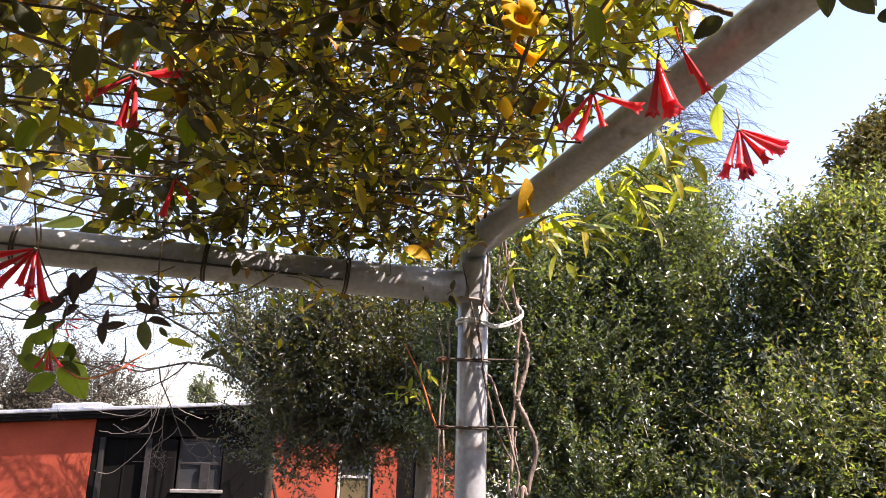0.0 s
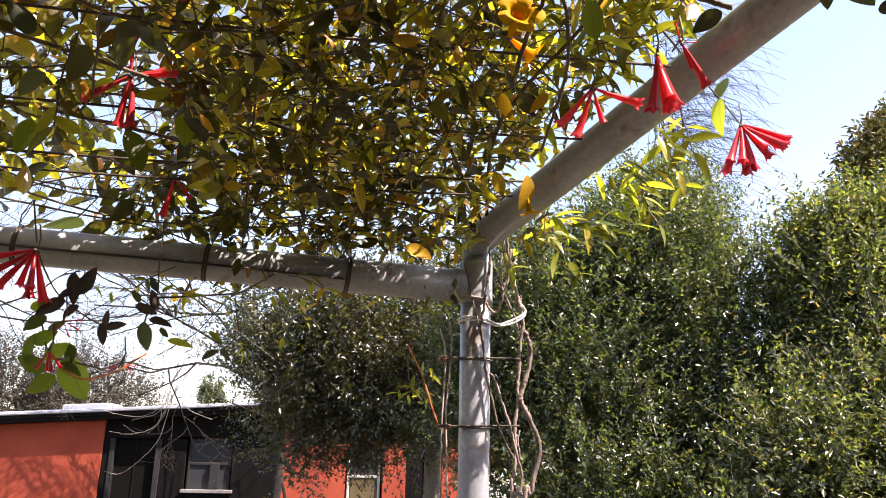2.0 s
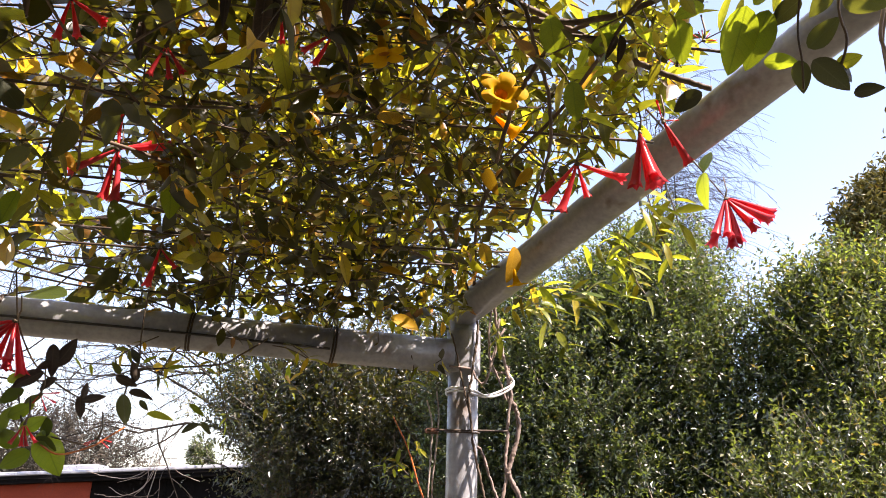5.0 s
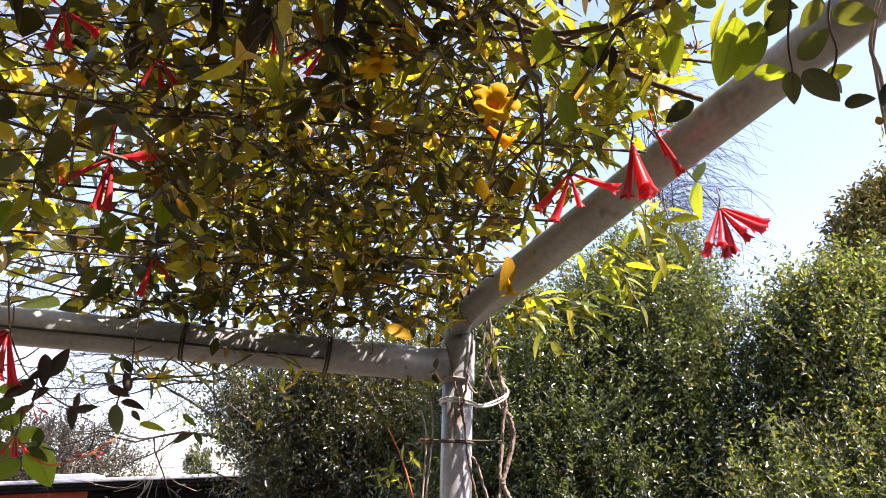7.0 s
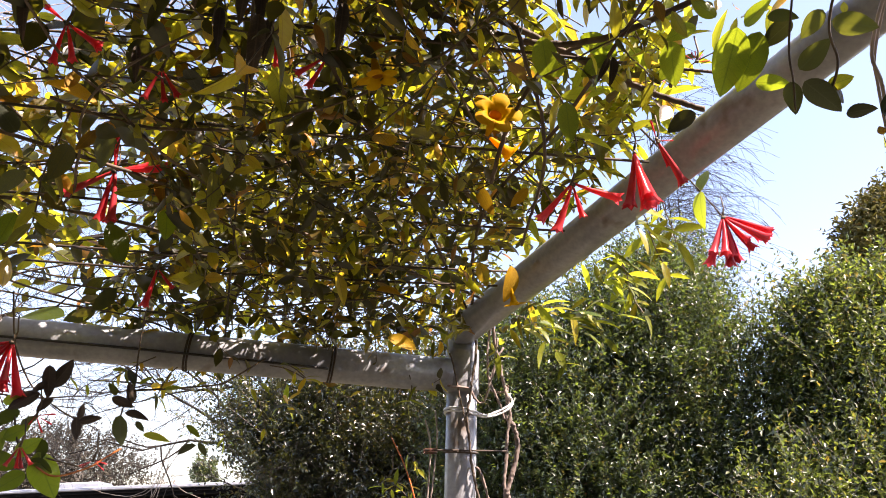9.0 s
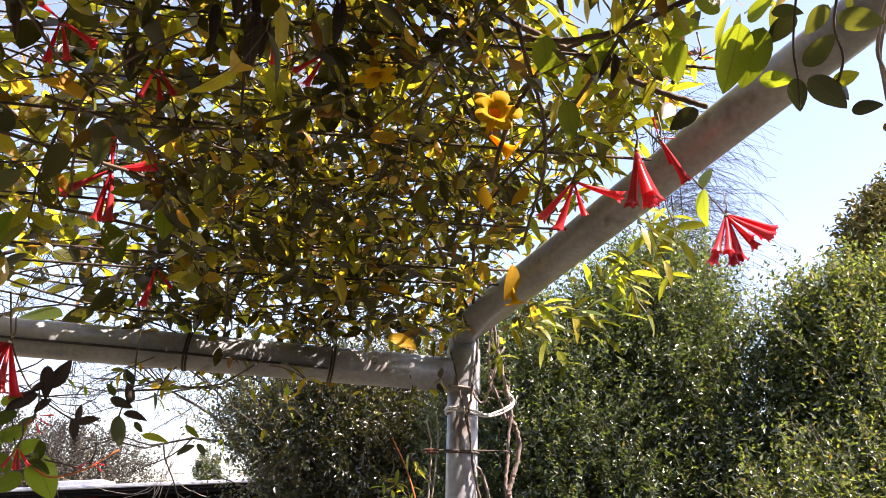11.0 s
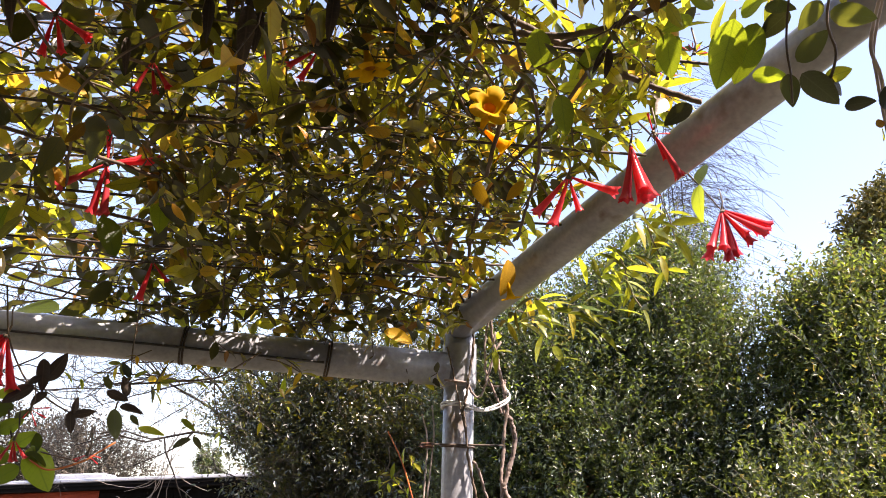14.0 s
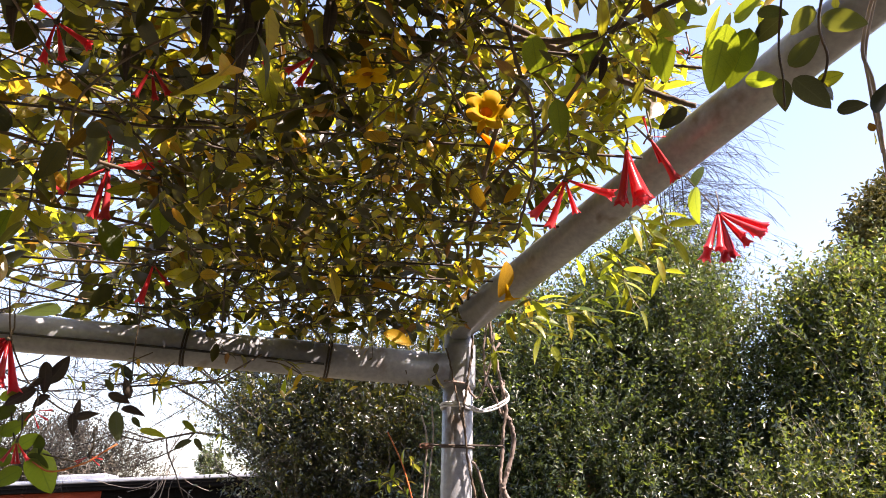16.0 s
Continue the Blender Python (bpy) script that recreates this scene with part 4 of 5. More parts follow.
# many thinner runners that lie along the wires
for _ in range(64):
    y = rng.uniform(-0.85, 0.02)
    x = rng.uniform(-1.0, -0.15)
    p, d = np.array([x, y, roof_z(y) + rng.uniform(-0.03, 0.06)]), unit([rng.choice([-1.0, 1.0]), rng.normal(0, 0.45), 0])
    pts = [p]
    for _ in range(rng.integers(8, 16)):
        d = unit(d + rng.normal(0, 0.16, 3) * np.array([1, 1, 0.5]))
        d[2] += 0.6 * (roof_z(p[1]) + 0.01 - p[2])
        p = p + d * 0.045
        if p[0] > -0.03 - 0.3 * p[1] or p[1] > 0.03:
            break
        pts.append(p)
    pts = free_run(pts)
    if len(pts) > 3:
        q = Geo()
        path = smooth_path(pts, 4)
        q.tube(path, np.linspace(1.0, 0.7, len(path)) * rng.uniform(0.0011, 0.0020), 5, False)
        part("woody_runner", q, M_RUNNER, vine, "brown woody runner")

LEAF = oval_leaf(0.52, 0.16, 0.10)
stem_geo, P, D, U, S = Geo(), [], [], [], []


def shoot(start, way, length, node=0.027, size=0.033, wander=0.22, pull=0.0, zlo=-0.02, zhi=0.17, r=0.0011):
    """A thin shoot that wanders; a pair of leaves at every node."""
    p, d = np.asarray(start, float), unit(way)
    pts = [p]
    k = max(2, int(length / node))
    for i in range(k):
        d = d + rng.normal(0, wander, 3) * np.array([1, 1, 0.6])
        if not pull:
            if p[2] > roof_z(p[1]) + zhi:
                d[2] -= 0.25
            if p[2] < roof_z(p[1]) + zlo:
                d[2] += 0.30
        else:
            d[2] -= pull
        d = unit(d)
        p = p + d * node
        if not pull and (p[0] > -0.02 - 0.3 * p[1] or p[1] > 0.06):
            d = unit(d - np.array([0.5 if p[0] > -0.02 - 0.3 * p[1] else 0, 0.5 if p[1] > 0.06 else 0, 0]))
        if not pull and p[0] > (0.03 if p[1] > -0.42 else -0.03) - 0.3 * p[1]:
            break
        pts.append(p)
        side = unit(np.cross(d, [0, 0, 1]) + rng.normal(0, 0.25, 3))
        if i % 2:
            side = unit(side * 0.5 + np.array([0, 0, 0.4]))
        for sgn in (-1, 1):
            if rng.random() < 0.14:
                continue
            P.append(p)
            D.append(side * sgn + d * 0.45 + np.array([0, 0, -0.25]) + rng.normal(0, 0.3, 3))
            U.append(np.array([0, 0, 0.8]) + rng.normal(0, 0.65, 3))
            S.append(size * (0.5 + 0.85 * rng.random() ** 1.3))
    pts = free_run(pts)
    if len(pts) > 1:
        stem_geo.tube(pts, np.linspace(r, r * 0.6, len(pts)), 3, False)
    return pts


def cover(x, y):
    """How thickly the vine lies over the plan of the arbour."""
    c = 1.0
    if x < -0.40:
        c *= max(0.55, 1 - (-0.40 - x) * 2.0)
    if x < -0.40 and y > -0.42:
        c *= 0.72
    if y > -0.25 and x < -0.2:
        c *= 0.95
    if x > -0.16 - 0.30 * y and y < -0.33:
        c *= 0.2
    return c


made = 0
while made < 1450:
    x, y = rng.uniform(-1.25, 0.30), rng.uniform(-1.7, 0.04)
    if x > -0.02 - 0.3 * y or rng.random() > cover(x, y):
        continue
    made += 1
    a = rng.uniform(0, 2 * math.pi)
    shoot((x, y, roof_z(y) + rng.uniform(-0.02, 0.17) - (0.02 if y > -0.2 else 0)), (math.cos(a), math.sin(a), rng.normal(0, 0.15)), rng.uniform(0.25, 0.5), 0.030 if x < -0.40 else 0.0205, 0.034 if x < -0.40 else 0.0215)
for _ in range(16):
    x, y = rng.uniform(-0.55, -0.05), rng.uniform(-0.5, -0.05)
    shoot((x, y, roof_z(y) + 0.01), (rng.normal(0, 0.5), rng.normal(0, 0.5), -0.4), 0.07, 0.024, 0.032, 0.25, 0.1)
for _ in range(22):
    a = rng.uniform(0, 2 * math.pi)
    shoot((rng.uniform(-0.12, -0.03), rng.uniform(-0.2, -0.03), rng.uniform(1.93, 2.02)), (math.cos(a), math.sin(a), rng.normal(-0.1, 0.2)), rng.uniform(0.06, 0.14), 0.024, 0.030)
# unseen shoots added above the rafter to shade the large leaves below
for _ in range(46):
    a = rng.uniform(0, 2 * math.pi)
    shoot((rng.uniform(0.14, 0.36), rng.uniform(-1.0, -0.70), rng.uniform(2.20, 2.32)), (math.cos(a), math.sin(a), rng.normal(0, 0.2)), rng.uniform(0.10, 0.2), 0.026, 0.040, 0.25, 0.001)
# thick growth over the level beam and the post's head
for _ in range(60):
    x, y = rng.uniform(-0.44, -0.03), rng.uniform(-0.16, 0.10)
    a = rng.uniform(0, 2 * math.pi)
    shoot((x, y, rng.uniform(1.90, 2.05)), (math.cos(a), 0.5 * math.sin(a), rng.normal(0, 0.15)), rng.uniform(0.12, 0.26), size=0.026)

P, D, U, S = np.array(P), np.array(D), np.array(U), np.array(S)
rot = frames(D, U)
ok = clear_of_sight(P) & clear_of_sight(P + rot[:, :, 0] * S[:, None] * 0.6)
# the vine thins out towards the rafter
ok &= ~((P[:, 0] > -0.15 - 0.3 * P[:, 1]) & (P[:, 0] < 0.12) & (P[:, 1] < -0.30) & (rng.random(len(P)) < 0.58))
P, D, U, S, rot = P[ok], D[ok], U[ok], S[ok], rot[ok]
picked = np.where((P[:, 0] > -0.55) & (P[:, 0] < 0.1) & (P[:, 1] > -0.72) & (P[:, 1] < -0.40) & (P[:, 2] < roof_z(P[:, 1]) + 0.06))[0][:290]
rest = np.setdiff1d(np.arange(len(P)), picked)
g = Geo()
slim = rng.random(len(rest)) < np.where(P[rest][:, 0] > -0.36, 0.55, 0.1)
place_leaves(g, LEAF, P[rest[~slim]], rot[rest[~slim]], S[rest[~slim]])
place_leaves(g, oval_leaf(0.36, 0.24, 0.2), P[rest[slim]], rot[rest[slim]], S[rest[slim]] * 1.15)
part("leaf_mass", g, M_LEAF, vine, "oval olive-green honeysuckle leaves", kind="stuff")
part("shoot_mass", stem_geo, M_STEM, vine, "thin brown shoots", kind="stuff")
leaf_meshes = []
for w, dr, fo in ((0.52, 0.16, 0.10), (0.60, 0.05, 0.05), (0.45, 0.28, 0.16)):
    q = Geo()
    place_leaves(q, fine_leaf(w, dr, fo, dr), np.zeros((1, 3)), np.eye(3)[None], 1.0)
    leaf_meshes.append(q.mesh("leaf", M_LEAF1))


q = Geo()
place_leaves(q, fine_leaf(0.54, 0.20, 0.10, 0.3), np.zeros((1, 3)), np.eye(3)[None], 1.0)
big_mesh = q.mesh("large_leaf", M_BIG)
q = Geo()
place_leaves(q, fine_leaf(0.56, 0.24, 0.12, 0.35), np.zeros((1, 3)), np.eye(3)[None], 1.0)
shaded_mesh = q.mesh("large_leaf", M_SHADED)


def matrix_of(p, r, size):
    m = Matrix([[*r[i], 0] for i in range(3)] + [[0, 0, 0, 1]])
    return Matrix.Translation(Vector(p)) @ m @ Matrix.Diagonal((size, size, size, 1))


for i in picked:
    part("leaf", leaf_meshes[i % 3], None, vine, m=matrix_of(P[i], rot[i], S[i]))


def aim(right, up, fwd):
    """A direction seen from where the viewer stands: to the right, up, away."""
    return np.array([0.974 * right + 0.225 * fwd, -0.225 * right + 0.974 * fwd, up])


def lone_leaf(parent, p, along, face, size, mesh, name="leaf"):
    r = frames(np.array([along]), np.array([face]))[0]
    return part(name, mesh, None, parent, m=matrix_of(p, r, size))


# large leaves close above the viewer, at the beam: stalk and tip
def leaf_between(parent, base, tip, mesh, name="leaf", tilt=0.35, grow=1.06):
    base, tip = np.array(base), np.array(tip)
    away = unit((base + tip) / 2 - STAND) + np.array([0, 0, 0.35]) + rng.normal(0, tilt, 3)
    return lone_leaf(parent, base, tip - base, away, float(np.linalg.norm(tip - base)) * grow, mesh, name)


for base, tip in [
        ((0.051, -0.677, 2.045), (0.059, -0.632, 2.003)), ((0.072, -0.677, 2.045), (0.075, -0.634, 2.010)), ((0.068, -0.693, 2.048), (0.095, -0.698, 2.051)),
        ((0.068, -0.668, 2.000), (0.097, -0.674, 2.001)), ((0.090, -0.682, 1.996), (0.106, -0.665, 1.978)), ((0.098, -0.688, 1.994), (0.133, -0.686, 1.974)),
        ((0.099, -0.684, 2.008), (0.119, -0.701, 2.030)), ((0.097, -0.728, 2.024), (0.131, -0.736, 2.018)), ((0.066, -0.667, 2.056), (0.082, -0.683, 2.080)),
        ((0.155, -0.703, 1.963), (0.164, -0.713, 1.989)), ((0.159, -0.662, 1.989), (0.183, -0.671, 1.995)), ((0.016, -0.632, 2.056), (0.032, -0.604, 2.027)),
        ((0.034, -0.621, 2.063), (0.029, -0.587, 2.044)), ((-0.006, -0.600, 2.066), (0.017, -0.587, 2.054)), ((0.044, -0.660, 2.066), (0.025, -0.650, 2.090)),
        ((0.041, -0.635, 2.074), (0.024, -0.609, 2.077)), ((-0.050, -0.588, 2.078), (-0.009, -0.584, 2.069)), ((-0.023, -0.588, 2.061), (-0.039, -0.560, 2.055)),
        ((-0.051, -0.552, 2.029), (-0.036, -0.526, 2.000)), ((-0.095, -0.606, 2.056), (-0.077, -0.576, 2.026)), ((0.076, -0.568, 2.030), (0.061, -0.538, 2.024)),
        ((0.096, -0.688, 2.053), (0.087, -0.657, 2.047)), ((0.107, -0.711, 2.049), (0.106, -0.683, 2.041))]:
    # leaves further right take the duller, shade-toned copy
    leaf_between(vine, base, tip, big_mesh if base[0] < 0.075 else shaded_mesh, "large_leaf", 0.28, 0.92)
for r, mat, pts in [(0.0012, M_STEM, [(0.10, -0.76, 2.09), (0.107, -0.715, 2.036), (0.120, -0.703, 2.008), (0.122, -0.690, 1.990)]), (0.0010, M_STEM, [(0.07, -0.74, 2.10), (0.088, -0.69, 2.03), (0.093, -0.682, 1.996), (0.094, -0.678, 1.972)]),
                    (0.0017, M_ROD, [(0.15, -0.76, 2.10), (0.161, -0.700, 2.035), (0.175, -0.688, 2.002), (0.194, -0.667, 1.944), (0.201, -0.659, 1.90)]), (0.0014, M_ROD, [(0.156, -0.75, 2.10), (0.166, -0.698, 2.035), (0.176, -0.683, 2.005), (0.195, -0.665, 1.952)])]:
    q = Geo()
    q.tube(smooth_path(pts, 6), r, 5)
    part("shoot", q, mat, vine)
for base, tip in [((0.118, -0.689, 1.992), (0.134, -0.700, 1.997)), ((0.122, -0.692, 1.996), (0.129, -0.690, 1.978)), ((0.180, -0.675, 1.965), (0.190, -0.665, 1.960)), ((0.180, -0.675, 1.965), (0.172, -0.68, 1.969))]:
    leaf_between(vine, base, tip, leaf_meshes[1], "leaf", 0.6)
# the pair of leaves and the shoot that carry the flower beyond the beam
q = Geo()
q.tube(smooth_path([(0.04, -0.50, 2.06), (0.145, -0.401, 2.075), (0.200, -0.36, 2.068), (0.235, -0.34, 2.056), (0.264, -0.325, 2.043)], 8), np.linspace(0.0013, 0.0009, 33), 5)
part("shoot", q, M_STEM, vine)
lone_leaf(vine, (0.218, -0.350, 2.062), aim(0.25, 1.0, 0), aim(-0.8, 0.2, -0.5), 0.034, big_mesh)
lone_leaf(vine, (0.218, -0.350, 2.062), aim(-0.12, -1.0, 0), aim(-0.9, 0.1, -0.4), 0.050, big_mesh)
# broad leaves that hang lowest under the wires
for base, tip in [
        ((-0.461, -0.495, 1.971), (-0.460, -0.465, 1.945)), ((-0.449, -0.462, 1.980), (-0.430, -0.440, 1.978)), ((-0.499, -0.438, 1.974), (-0.516, -0.415, 1.948)),
        ((-0.550, -0.426, 1.985), (-0.573, -0.429, 2.011)), ((-0.499, -0.420, 2.072), (-0.521, -0.422, 2.095)), ((-0.321, -0.513, 2.041), (-0.313, -0.481, 2.018)),
        ((-0.235, -0.513, 2.092), (-0.207, -0.521, 2.124)), ((-0.258, -0.469, 2.084), (-0.236, -0.473, 2.114)), ((-0.268, -0.406, 2.036), (-0.248, -0.411, 2.075)),
        ((-0.190, -0.436, 2.132), (-0.217, -0.410, 2.126)), ((-0.399, -0.513, 2.027), (-0.383, -0.488, 2.019)), ((-0.424, -0.438, 1.939), (-0.452, -0.426, 1.934)),
        ((-0.532, -0.435, 1.943), (-0.557, -0.421, 1.929)), ((-0.509, -0.382, 1.910), (-0.533, -0.377, 1.924)), ((-0.052, -0.471, 2.133), (-0.030, -0.446, 2.112)),
        ((-0.142, -0.549, 2.068), (-0.168, -0.538, 2.087)), ((-0.369, -0.441, 1.963), (-0.365, -0.412, 1.934)), ((-0.339, -0.406, 1.964), (-0.364, -0.400, 1.983))]:
    leaf_between(vine, base, tip, shaded_mesh if rng.random() < 0.6 else leaf_meshes[2], "large_leaf", 0.55, 1.0)
# dark dead leaves that dangle close to the viewer
qd = Geo()
place_leaves(qd, fine_leaf(0.26, 0.35, 0.5, 1.2), np.zeros((1, 3)), np.eye(3)[None], 1.0)
dead_mesh = qd.mesh("dead_leaf", M_DEAD_DIM)
for p, along, size in [((-0.349, -0.599, 2.085), (-0.05, -1, 0), 0.066), ((-0.339, -0.594, 2.08), (0.08, -1, 0.1), 0.055), ((-0.271, -0.61, 2.075), (0.0, -1, 0), 0.04), ((-0.39, -0.59, 2.075), (0.05, -1, 0), 0.04), ((-0.53, -0.54, 2.06), (0.1, -1, 0), 0.05),
                       ((-0.337, -0.595, 2.038), (0.02, -1, 0), 0.068), ((-0.328, -0.588, 2.041), (-0.06, -1, 0.1), 0.045), ((-0.368, -0.590, 2.042), (0.05, -1, 0), 0.045), ((-0.271, -0.615, 2.049), (0, -1, 0), 0.05), ((-0.037, -0.622, 2.036), (0.05, -1, 0), 0.032), ((-0.040, -0.621, 2.035), (-0.35, -1, 0), 0.028), ((-0.443, -0.508, 2.046), (0.1, -1, 0), 0.04)]:
    lone_leaf(vine, p, aim(*along), aim(0.3, 0.2, -1), size * 0.8, dead_mesh, "dead_leaf")

# red trumpet flowers
q = Geo()
rings = [(0.0, 0.0011), (0.12, 0.0018), (0.4, 0.0028), (0.72, 0.0042), (0.9, 0.0048), (1.0, 0.0064)]
SIDES = 10
vv = []
for s, rad in rings:
    for j in range(SIDES):
        a = 2 * math.pi * j / SIDES
        k = 1 + (0.35 if j % 2 == 0 else -0.1) * (s > 0.95)
        vv.append((rad * k * math.cos(a), rad * k * math.sin(a), s * 0.055 + (0.003 if s > 0.95 and j % 2 == 0 else 0)))
q.add(vv, [(i * SIDES + j, i * SIDES + (j + 1) % SIDES, (i + 1) * SIDES + (j + 1) % SIDES, (i + 1) * SIDES + j) for i in range(len(rings) - 1) for j in range(SIDES)] + [tuple(range(SIDES))[::-1]])
q.v[0][:, 0] += 2.2 * q.v[0][:, 2] ** 2 * (1 - 4 * q.v[0][:, 2])
trumpet_mesh = q.mesh("trumpet", M_RED)
qb = Geo()
qb.tube([(0, 0, 0), (0, 0, 0.018), (0, 0, 0.032), (0, 0, 0.037)], [0.0008, 0.0014, 0.0024, 0.0012], 7)
bud_mesh = qb.mesh("bud", M_RED)


def flower_cluster(base, ways, scale=1.0, label="stalk bearing coral red trumpet flowers", bud=()):
    base = np.asarray(base, float)
    q = Geo()
    q.tube([base + (0, 0, 0.03), base + (0.003, 0, 0.012), base], [0.0009, 0.001, 0.0016], 5)
    for w in ways:
        d = unit(aim(*w[:3]))
        q.tube([base, base + d * 0.004 * scale], [0.0014, 0.0019], 6)
    c = part("flower_stalk", q, M_STEM, vine, label)
    for k, w in enumerate(ways):
        d = Vector(unit(aim(*w[:3])))
        size = scale * (w[3] if len(w) > 3 else 1.0)
        m = Matrix.Translation(Vector(base) + d * 0.003) @ d.to_track_quat("Z", "Y").to_matrix().to_4x4() @ Matrix.Rotation(k * 1.3, 4, "Z") @ Matrix.Diagonal((size, size, size, 1))
        part("bud" if k in bud else "trumpet", bud_mesh if k in bud else trumpet_mesh, None, c, m=m)


flower_cluster((0.048, -0.495, 2.021), [(-0.04, -1, 0.1), (0.10, -1, -0.1, 1.05), (0.34, -1, 0.3, 0.95), (0.2, -1, 0.3), (0.25, -0.6, 0.2, 0.6), (0.04, -1, -0.2, 0.95)], 1.05, bud=(4,))
flower_cluster((0.065, -0.513, 2.026), [(0.55, -0.85, 0.1, 0.95), (-0.15, 1.0, 0.1, 0.7), (0.7, 0.15, 0.2, 0.5), (0.35, -0.6, 0.3, 0.5)], 0.9, bud=(1, 2))
flower_cluster((0.011, -0.419, 2.014), [(-0.55, -0.7, 0.2), (-0.2, -0.9, 0.2), (0.95, -0.3, 0.2), (0.3, -0.9, 0.3, 0.7)], 0.95)
flower_cluster((0.264, -0.325, 2.043), [(-0.36, -1, 0, 0.9), (-0.20, -1, 0.2, 1.04), (-0.04, -1, -0.2, 0.92), (0.11, -1, 0.3, 1.04), (0.26, -0.95, 0.05, 0.86), (0.42, -0.9, 0.3, 1.0), (0.62, -0.8, 0.1, 0.9), (0.80, -0.62, -0.2, 1.0), (0.95, -0.45, 0.1, 0.86), (1.0, -0.34, -0.2, 1.0), (0.5, -0.85, -0.3, 0.7)], 1.08)
flower_cluster((-0.48, -0.329, 2.002), [(-0.8, -0.45, 0.1), (-0.2, 1.0, 0.1, 0.8), (1.0, 0.05, 0.1), (-0.3, -0.9, 0.2), (0.1, -1, 0.2), (0.6, 0.3, 0.3, 0.6)], 0.95)
flower_cluster((-0.45, -0.128, 1.960), [(-0.15, -1, 0.1), (0.5, -0.7, 0.2, 0.6)], 0.9)
flower_cluster((-0.592, -0.157, 1.843), [(-1, -0.25, 0), (-0.9, -0.6, 0.1), (-0.65, -0.9, -0.1), (-0.45, -0.8, 0.2, 0.8), (-0.05, -1, 0), (0.22, -1, 0.1, 1.1), (0.1, -0.9, -0.2, 0.9)], 1.0)
flower_cluster((-0.555, -0.139, 1.761), [(-0.8, -0.4, 0.2), (-0.5, -0.8, 0), (0.7, 0.1, 0.2), (0.3, -0.7, 0.2), (0.8, -0.4, 0.1)], 0.5, bud=(0, 1, 2, 3, 4))
flower_cluster((-0.561, -0.155, 1.725), [(-0.4, -0.8, 0), (0.1, -1, 0.2), (0.5, -0.8, 0.2), (-0.2, -0.9, 0.3)], 0.4)
flower_cluster((-0.476, -0.183, 1.710), [(-0.9, -0.4, 0), (0.9, -0.2, 0), (0.6, -0.5, 0.2), (-0.5, -0.3, 0.1)], 0.36, bud=(0, 1, 2, 3))
flower_cluster((-0.499, -0.523, 2.048), [(-0.6, 0.5, 0.1, 0.7), (0.5, -0.4, 0), (-0.3, -1, 0.2), (0.3, -1, 0.2), (1.0, -0.6, 0.1)], 0.6)
flower_cluster((-0.324, -0.547, 2.053), [(0.15, -1, 0.1)], 0.45)
flower_cluster((-0.276, -0.534, 2.050), [(-0.7, -0.6, 0), (-0.4, -0.9, 0.2)], 0.55)
flower_cluster((-0.423, -0.487, 2.039), [(0.4, -0.6, 0), (0.1, -0.8, 0.1), (-0.3, -0.6, 0.1)], 0.5)

flower_cluster((0.076, -0.579, 2.080), [(-0.6, 0.4, 0), (0.0, 0.9, 0.1), (0.5, 0.7, 0.2), (0.9, 0.2, 0.1), (-0.2, 0.8, 0.2)], 0.30, "stalk with small dark red buds", bud=(0, 1, 2, 3, 4))
flower_cluster((0.059, -0.556, 2.063), [(-0.5, 0.5, 0), (0.1, 0.9, 0.1), (0.7, 0.5, 0.2)], 0.28, "stalk with small dark red buds", bud=(0, 1, 2))

# ---------------------------------------------------------------- yellow jessamine
jess = thing("jessamine_vine", (-0.05, 0.02, 0), "yellow jessamine vine twined through the honeysuckle", "vine")
q = Geo()
path = smooth_path([(-0.05, 0.02, 0), (-0.058, 0.015, 0.9), (-0.050, 0.0, 1.5), (-0.052, -0.015, 1.652)], 10)
q.tube(path, np.linspace(0.0013, 0.0010, len(path)), 6)
part("climbing_stem", q, M_STEM, jess, "thin brown stem beside the post")
q = Geo()
path = smooth_path([(-0.059, -0.020, 1.655), (-0.070, -0.020, 1.682), (-0.079, -0.020, 1.709), (-0.090, -0.020, 1.736), (-0.110, -0.020, 1.772)], 8)
q.tube(path, np.linspace(0.0014, 0.0009, len(path)), 6)
part("young_shoot", q, M_REDSTEM, jess, "orange-red young shoot beside the post")
NARROW = oval_leaf(0.27, 0.25, 0.15)
jg, jp, jd, ju, js = Geo(), [], [], [], []


def sprig(start, way, length, node=0.022, size=0.045, droop=0.12):
    p, d = np.asarray(start, float), unit(way)
    pts = [p]
    for i in range(max(2, int(length / node))):
        d = unit(d + rng.normal(0, 0.14, 3) + np.array([0, 0, -droop]))
        p = p + d * node
        if p[0] > 0.02 - 0.3 * p[1] and (p[1] < -0.36 or p[2] > roof_z(p[1]) + 0.07):
            break
        pts.append(p)
        side = unit(np.cross(d, rng.normal(size=3)))
        for sgn in (-1, 1):
            jp.append(p), jd.append(side * sgn + d * 0.6 + np.array([0, 0, 0.02])), ju.append(np.array([0, 0, 1]) + rng.normal(0, 0.4, 3)), js.append(size * (0.6 + 0.6 * rng.random()))
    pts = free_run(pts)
    if len(pts) > 1:
        jg.tube(pts, 0.0009, 4, False)


